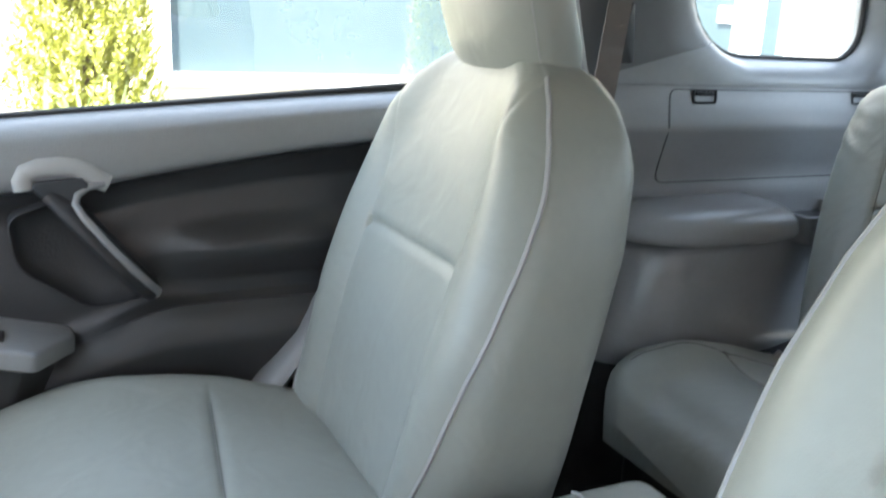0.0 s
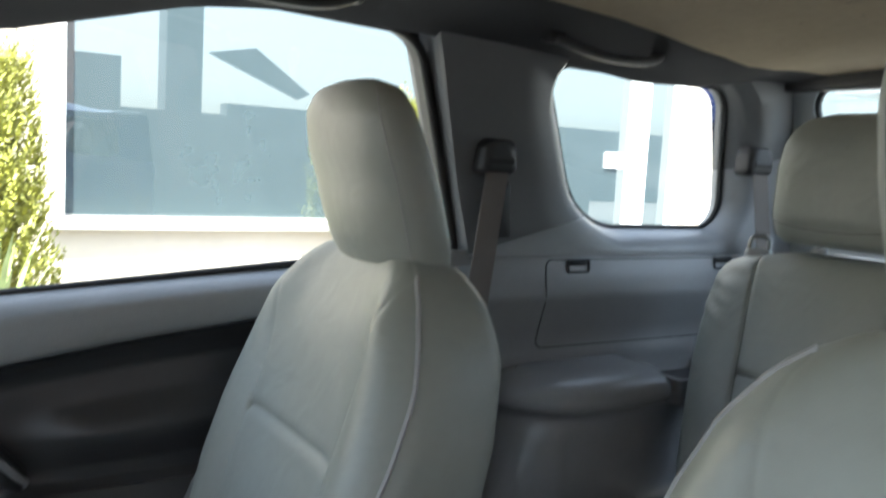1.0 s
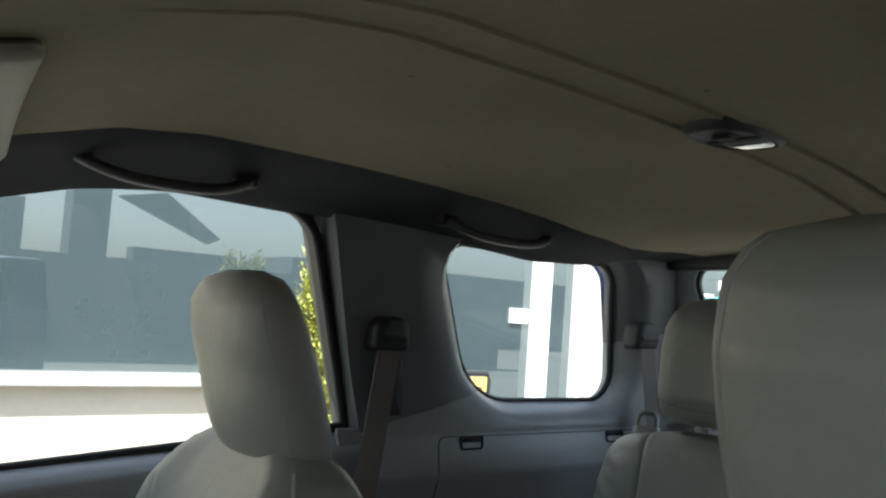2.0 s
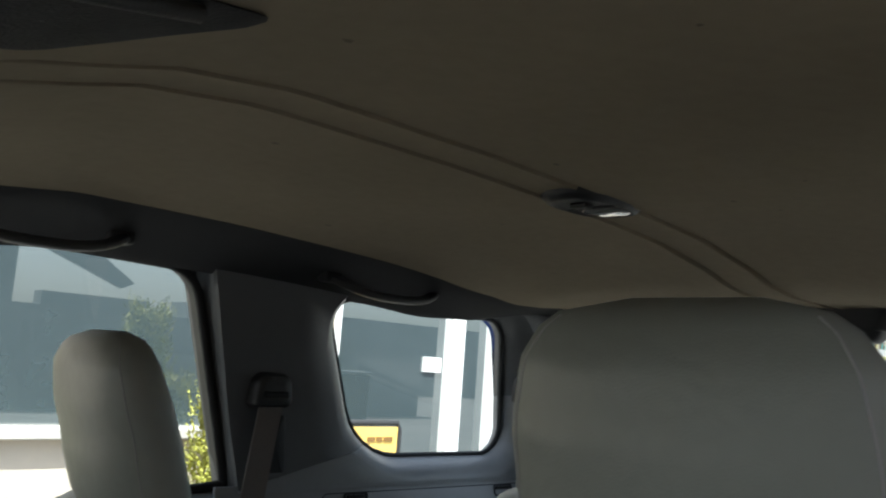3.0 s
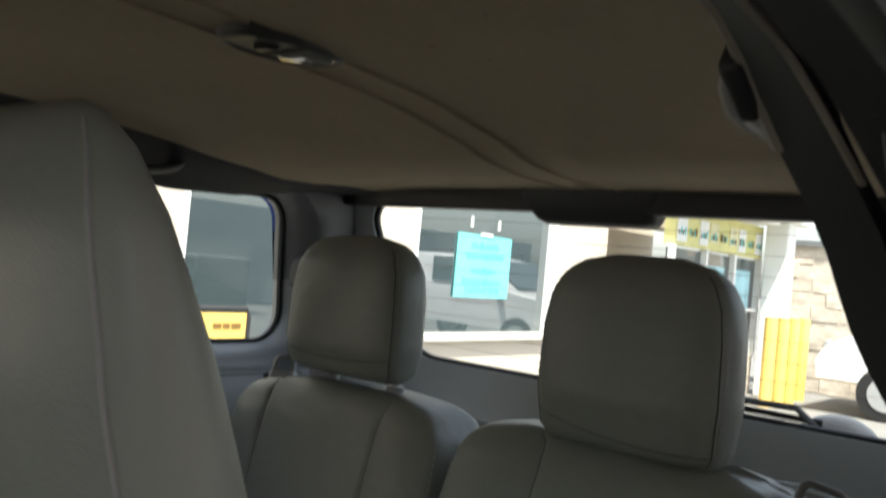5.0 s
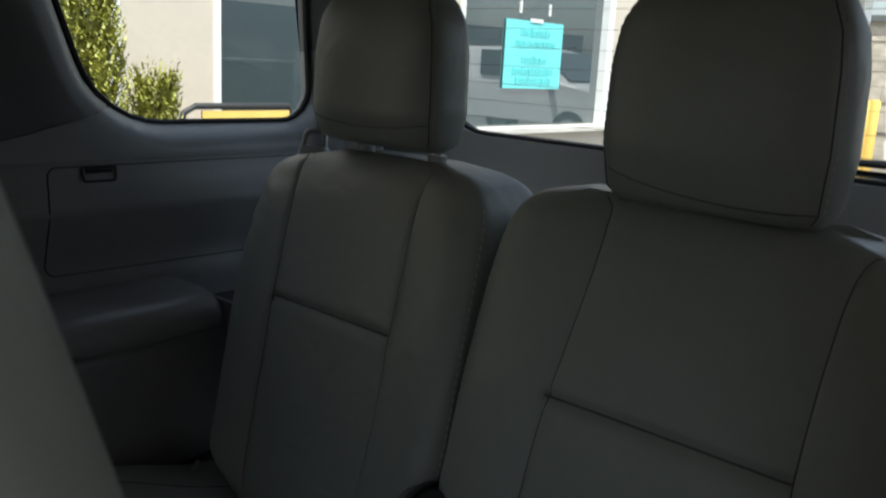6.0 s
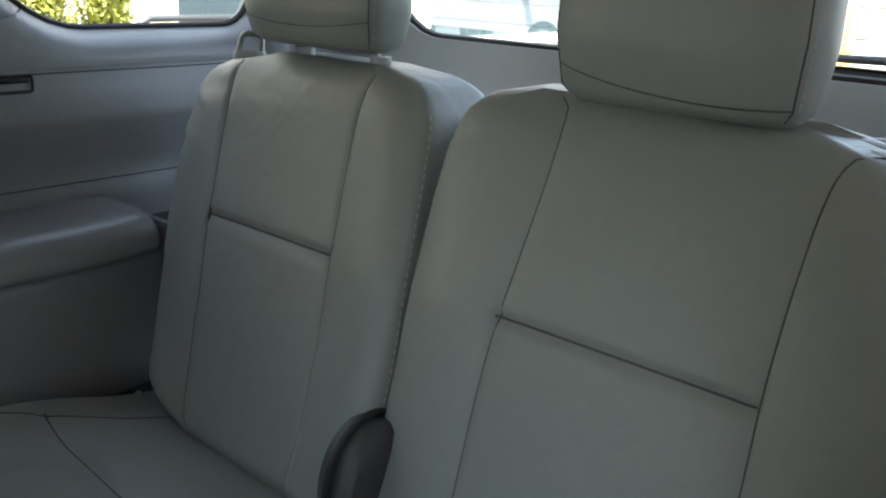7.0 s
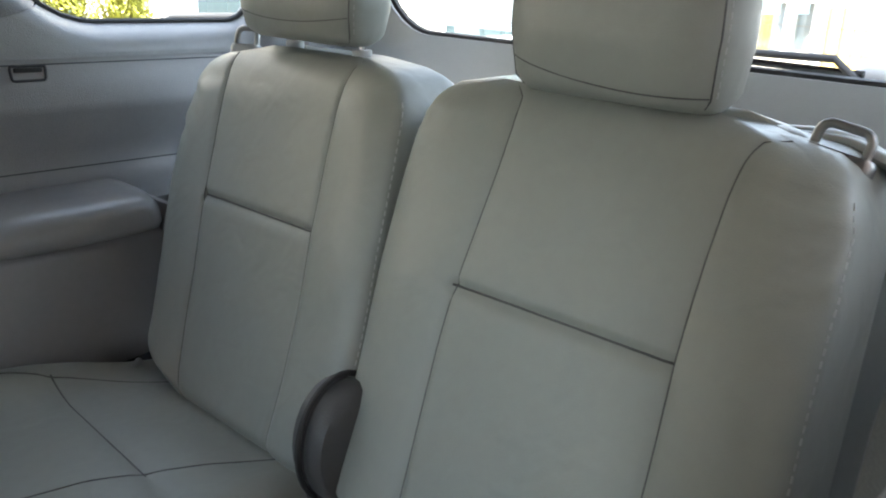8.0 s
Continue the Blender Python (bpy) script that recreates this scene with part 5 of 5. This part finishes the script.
slab("tube_lamp", 10.0, 11.2, 2.20, 2.25, WHITE, 2.9, 3.0, parent=front)
column = thing("canopy_column", "square white column under the canopy", "column", kind="structure")
slab("shaft", 11.55, 11.85, 0, 2.26, WHITE, 2.9, 3.2, parent=column, bevel=0.02)


def bollard(x, y):
    root = thing("bollard", "yellow painted steel bollard on the forecourt", "bollard", "bollards", (x, y, 0))
    bm = bmesh.new()
    tube(bm, [(0, 0, 0), (0, 0, 1.0), (0, 0, 1.03), (0, 0, 1.045)], 0.075, 16)
    part("post", bm, YELLOW, root)
    bm = bmesh.new()
    tube(bm, [(0, 0, 1.04), (0, 0, 1.06)], 0.06, 16)
    part("cap", bm, YELLOW, root)
    return root


post = bollard(10.6, 2.71)
for x in (11.0, 11.4, 11.8):
    copy_thing(post, pose(x, 2.70, 0))


def white_car(at):
    root = thing("parked_car", "white parked car with its front to the shop", "car", at=at)
    # side profile along its length, front at +y
    prof = [(2.05, 0.42), (2.08, 0.62), (2.0, 0.78), (1.75, 0.92), (1.1, 1.02), (0.45, 1.46), (0.1, 1.52), (-1.2, 1.5), (-1.9, 1.25), (-2.05, 0.85), (-2.05, 0.42)]
    bm = bmesh.new()
    rings = []
    for x, g in ((-0.84, 0.92), (-0.80, 1.0), (-0.3, 1.03), (0.3, 1.03), (0.80, 1.0), (0.84, 0.92)):
        tuck = lambda z: 1.0 if z < 1.05 else 0.86
        rings.append([Vector((x * tuck(z), y, 0.3 + (z - 0.3) * (1 + (g - 1) * 0.5))) for y, z in prof])
    loft(bm, rings)
    body = part("body", bm, CARWHITE, root)
    bm = bmesh.new()
    loft(bm, [[Vector((x, y, z)) for y, z in ((1.02, 1.06), (0.46, 1.42), (0.1, 1.46), (-0.5, 1.46), (-0.5, 1.06))] for x in (-0.80, -0.78)])
    part("side_window", bm, SHOPGLASS, root)
    bm = bmesh.new()
    loft(bm, [[Vector((x, 1.12 - 0.65 * u + 0.02, 1.05 + 0.40 * u + 0.02)) for x in (-0.62, 0.62)] for u in (0, 1)], False)
    thicken(bm, 0.01)
    part("windscreen", bm, SHOPGLASS, root)
    for x in (-0.66, 0.66):
        bm = bmesh.new()
        box(bm, (0.28, 0.22, 0.13), (x, 1.92, 0.76), 0.04, 3, Euler((0.4, 0, 0)).to_matrix())
        part("headlamp", bm, LAMPGLASS, root)
    for x in (-0.76, 0.76):
        for y in (1.3, -1.25):
            bm = bmesh.new()
            tube(bm, [(x - 0.09, y, 0.31), (x - 0.07, y, 0.31), (x + 0.07, y, 0.31), (x + 0.09, y, 0.31)], 0.31, 24)
            wheel = part("wheel", bm, BLACK, root)
            bm = bmesh.new()
            tube(bm, [(x - 0.10, y, 0.31), (x + 0.10, y, 0.31)], 0.19, 20)
            part("rim", bm, SILVER, wheel)
    bm = bmesh.new()
    box(bm, (0.16, 0.10, 0.12), (-0.92, 0.85, 1.08), 0.03, 3)
    part("mirror", bm, CARWHITE, root)
    return root


white_car((11.84, 0.22, 0))


def shrub(at, r, h, count, seed, label):
    """A conifer shrub: upright sprays of small scale leaves round a few limbs."""
    root = thing("shrub", label, "shrub", "shrubs", at)
    rnd = random.Random(seed)
    bm = bmesh.new()
    tube(bm, [(0, 0, 0), (0.02, 0.01, h * 0.4), (0, 0.02, h * 0.8)], 0.03, 7)
    part("trunk", bm, BARK, root)
    verts, faces = [], []
    for _ in range(count):
        a = rnd.uniform(0, 2 * math.pi)
        zb = h * (0.03 + 0.85 * rnd.random() ** 0.8)
        fill = 0.55 + 0.45 * math.sin(3 * a + seed) * math.sin(5 * zb / h + seed)
        rad = r * (0.35 + 0.65 * rnd.random()) * (1.0 - 0.55 * (zb / h) ** 1.5) * (0.75 + 0.35 * fill)
        base = Vector((rad * math.cos(a), rad * math.sin(a), zb))
        up = Vector((0.35 * math.cos(a), 0.35 * math.sin(a), 1)).normalized()
        length = rnd.uniform(0.08, 0.17)
        for k in range(9):
            u = k / 8
            c = base + up * length * u
            side = Vector((rnd.uniform(-1, 1), rnd.uniform(-1, 1), rnd.uniform(-0.2, 0.8))).normalized()
            s = rnd.uniform(0.016, 0.03) * (1.1 - 0.6 * u)
            w = side.cross(up).normalized() * s * 0.35
            b = len(verts)
            verts += [c - w, c + side * s * 0.6 - w * 0.9, c + side * s * 1.4 + up * s * 0.7, c + side * s * 0.6 + w * 0.9 + up * s * 0.2, c + w]
            faces.append(tuple(range(b, b + 5)))
    me = bpy.data.meshes.new("crown")
    me.from_pydata(verts, [], faces)
    me.materials.append(LEAF)
    crown = new("crown", me)
    crown.parent = root
    return root


shrub((0.20, 3.35, 0), 0.38, 1.75, 2600, 3, "yellow-green conifer shrub before the shop wall")
shrub((2.40, 3.5, 0), 0.22, 1.70, 1300, 8, "yellow-green conifer shrub beside the sign")
shrub((2.70, 3.42, 0), 0.15, 1.20, 700, 5, "small yellow-green conifer shrub beside the sign")


def blade_plant(at, count, tall, seed):
    root = thing("blade_plant", "clump of long pale green blade leaves before the shrub", "plant", "blade plants", at)
    rnd = random.Random(seed)
    for _ in range(count):
        a, lean, h, w = rnd.uniform(0, 2 * math.pi), rnd.uniform(0.06, 0.28), tall * rnd.uniform(0.7, 1.1), rnd.uniform(0.014, 0.024)
        out, across = Vector((math.cos(a), math.sin(a), 0)), Vector((-math.sin(a), math.cos(a), 0))
        bm = bmesh.new()
        rows = []
        for k in range(7):
            u = k / 6
            c = out * (0.03 + lean * u ** 1.8) + Vector((0, 0, h * (u - 0.12 * u ** 3)))
            e = w * (0.55 + 0.9 * u) * (1 - u ** 3) + 0.001
            rows.append([bm.verts.new(c - across * e), bm.verts.new(c - out * 0.25 * e), bm.verts.new(c + across * e)])
        for p, q in zip(rows, rows[1:]):
            for m in (0, 1):
                bm.faces.new((p[m], p[m + 1], q[m + 1], q[m]))
        part("leaf", bm, BLADE, root)


blade_plant((0.02, 3.05, 0), 12, 1.02, 5)
blade_plant((0.22, 2.98, 0), 14, 1.0, 6)
blade_plant((-0.16, 3.10, 0), 9, 0.98, 7)

# across the forecourt, mirrored in the shop windows
across = thing("opposite_buildings", "grey buildings across the forecourt", "building", kind="structure")
slab("low_block", 2.5, 5.3, 0, 3.8, GREY, -19, -18, parent=across)
slab("tower", 6.6, 7.7, 0, 9, GREY, -19, -18, parent=across)
bm = bmesh.new()
loft(bm, [[Vector((7.9, y, 4.2)), Vector((9.4, y, 4.5)), Vector((11.3, y, 3.2)), Vector((10.9, y, 3.0))] for y in (-18.2, -18)])
part("sloping_roof", bm, GREY, across)
slab("roof_block", 8.6, 12.0, 0, 2.7, GREY, -19, -18.3, parent=across)
slab("long_block", 14, 40, 0, 2.9, GREY, -21, -18, parent=across)
# low wall added to keep sunlit ground out of the panes' reflection
slab("mirror_block_wall", -14, 14.5, 0, 1.9, GREY, -7.8, -7.5, parent=across)

carport = thing("carport", "grey steel carport frame across the forecourt", "carport", kind="structure")
for x0, x1 in ((15.93, 16.12), (17.25, 17.45), (20.45, 20.6)):
    slab("post", x0, x1, 0, 1.80, GREY, -5.1, -4.95, parent=carport)
slab("beam", 15.4, 20.6, 1.80, 2.02, GREY, -5.1, -4.95, parent=carport)
cabinet = thing("utility_cabinet", "dark grey utility cabinet on the forecourt", "cabinet")
slab("body", 9.7, 10.95, 0, 1.03, CHARCOAL, -5.7, -5.0, parent=cabinet, bevel=0.02)
slab("lid", 9.66, 10.99, 1.03, 1.08, GREY, -5.74, -4.96, parent=cabinet, bevel=0.01)

# block wall behind the forecourt
yard_wall = thing("yard_wall", "tan split-block wall with a grey coping", "wall", kind="structure")
slab("mortar_bed", 12.9605, 13.3, 0, 2.06, MORTAR, 1.95, 3.6, parent=yard_wall)
slab("coping", 12.9, 13.4, 2.06, 2.14, GREY, 1.95, 3.6, parent=yard_wall)
bm = bmesh.new()
box(bm, (0.10, 0.392, 0.192), (0, 0, 0), 0.007, 1)
for v in bm.verts:
    if v.co.x < 0:
        v.co.x += 0.012 * noise.noise(v.co * 40)
block = part("block", bm, BRICK, yard_wall, smooth=False)
block.location = (13.0, 3.38, 0.105)
rnd = random.Random(4)
for row in range(10):
    for col in range(4):
        if row == 0 and col == 0:
            continue
        o = block.copy()
        scene.collection.objects.link(o)
        o.location = (13.0 + rnd.uniform(-0.008, 0.008), 3.38 - 0.40 * col - (0.2 if row % 2 else 0), 0.105 + 0.20 * row)
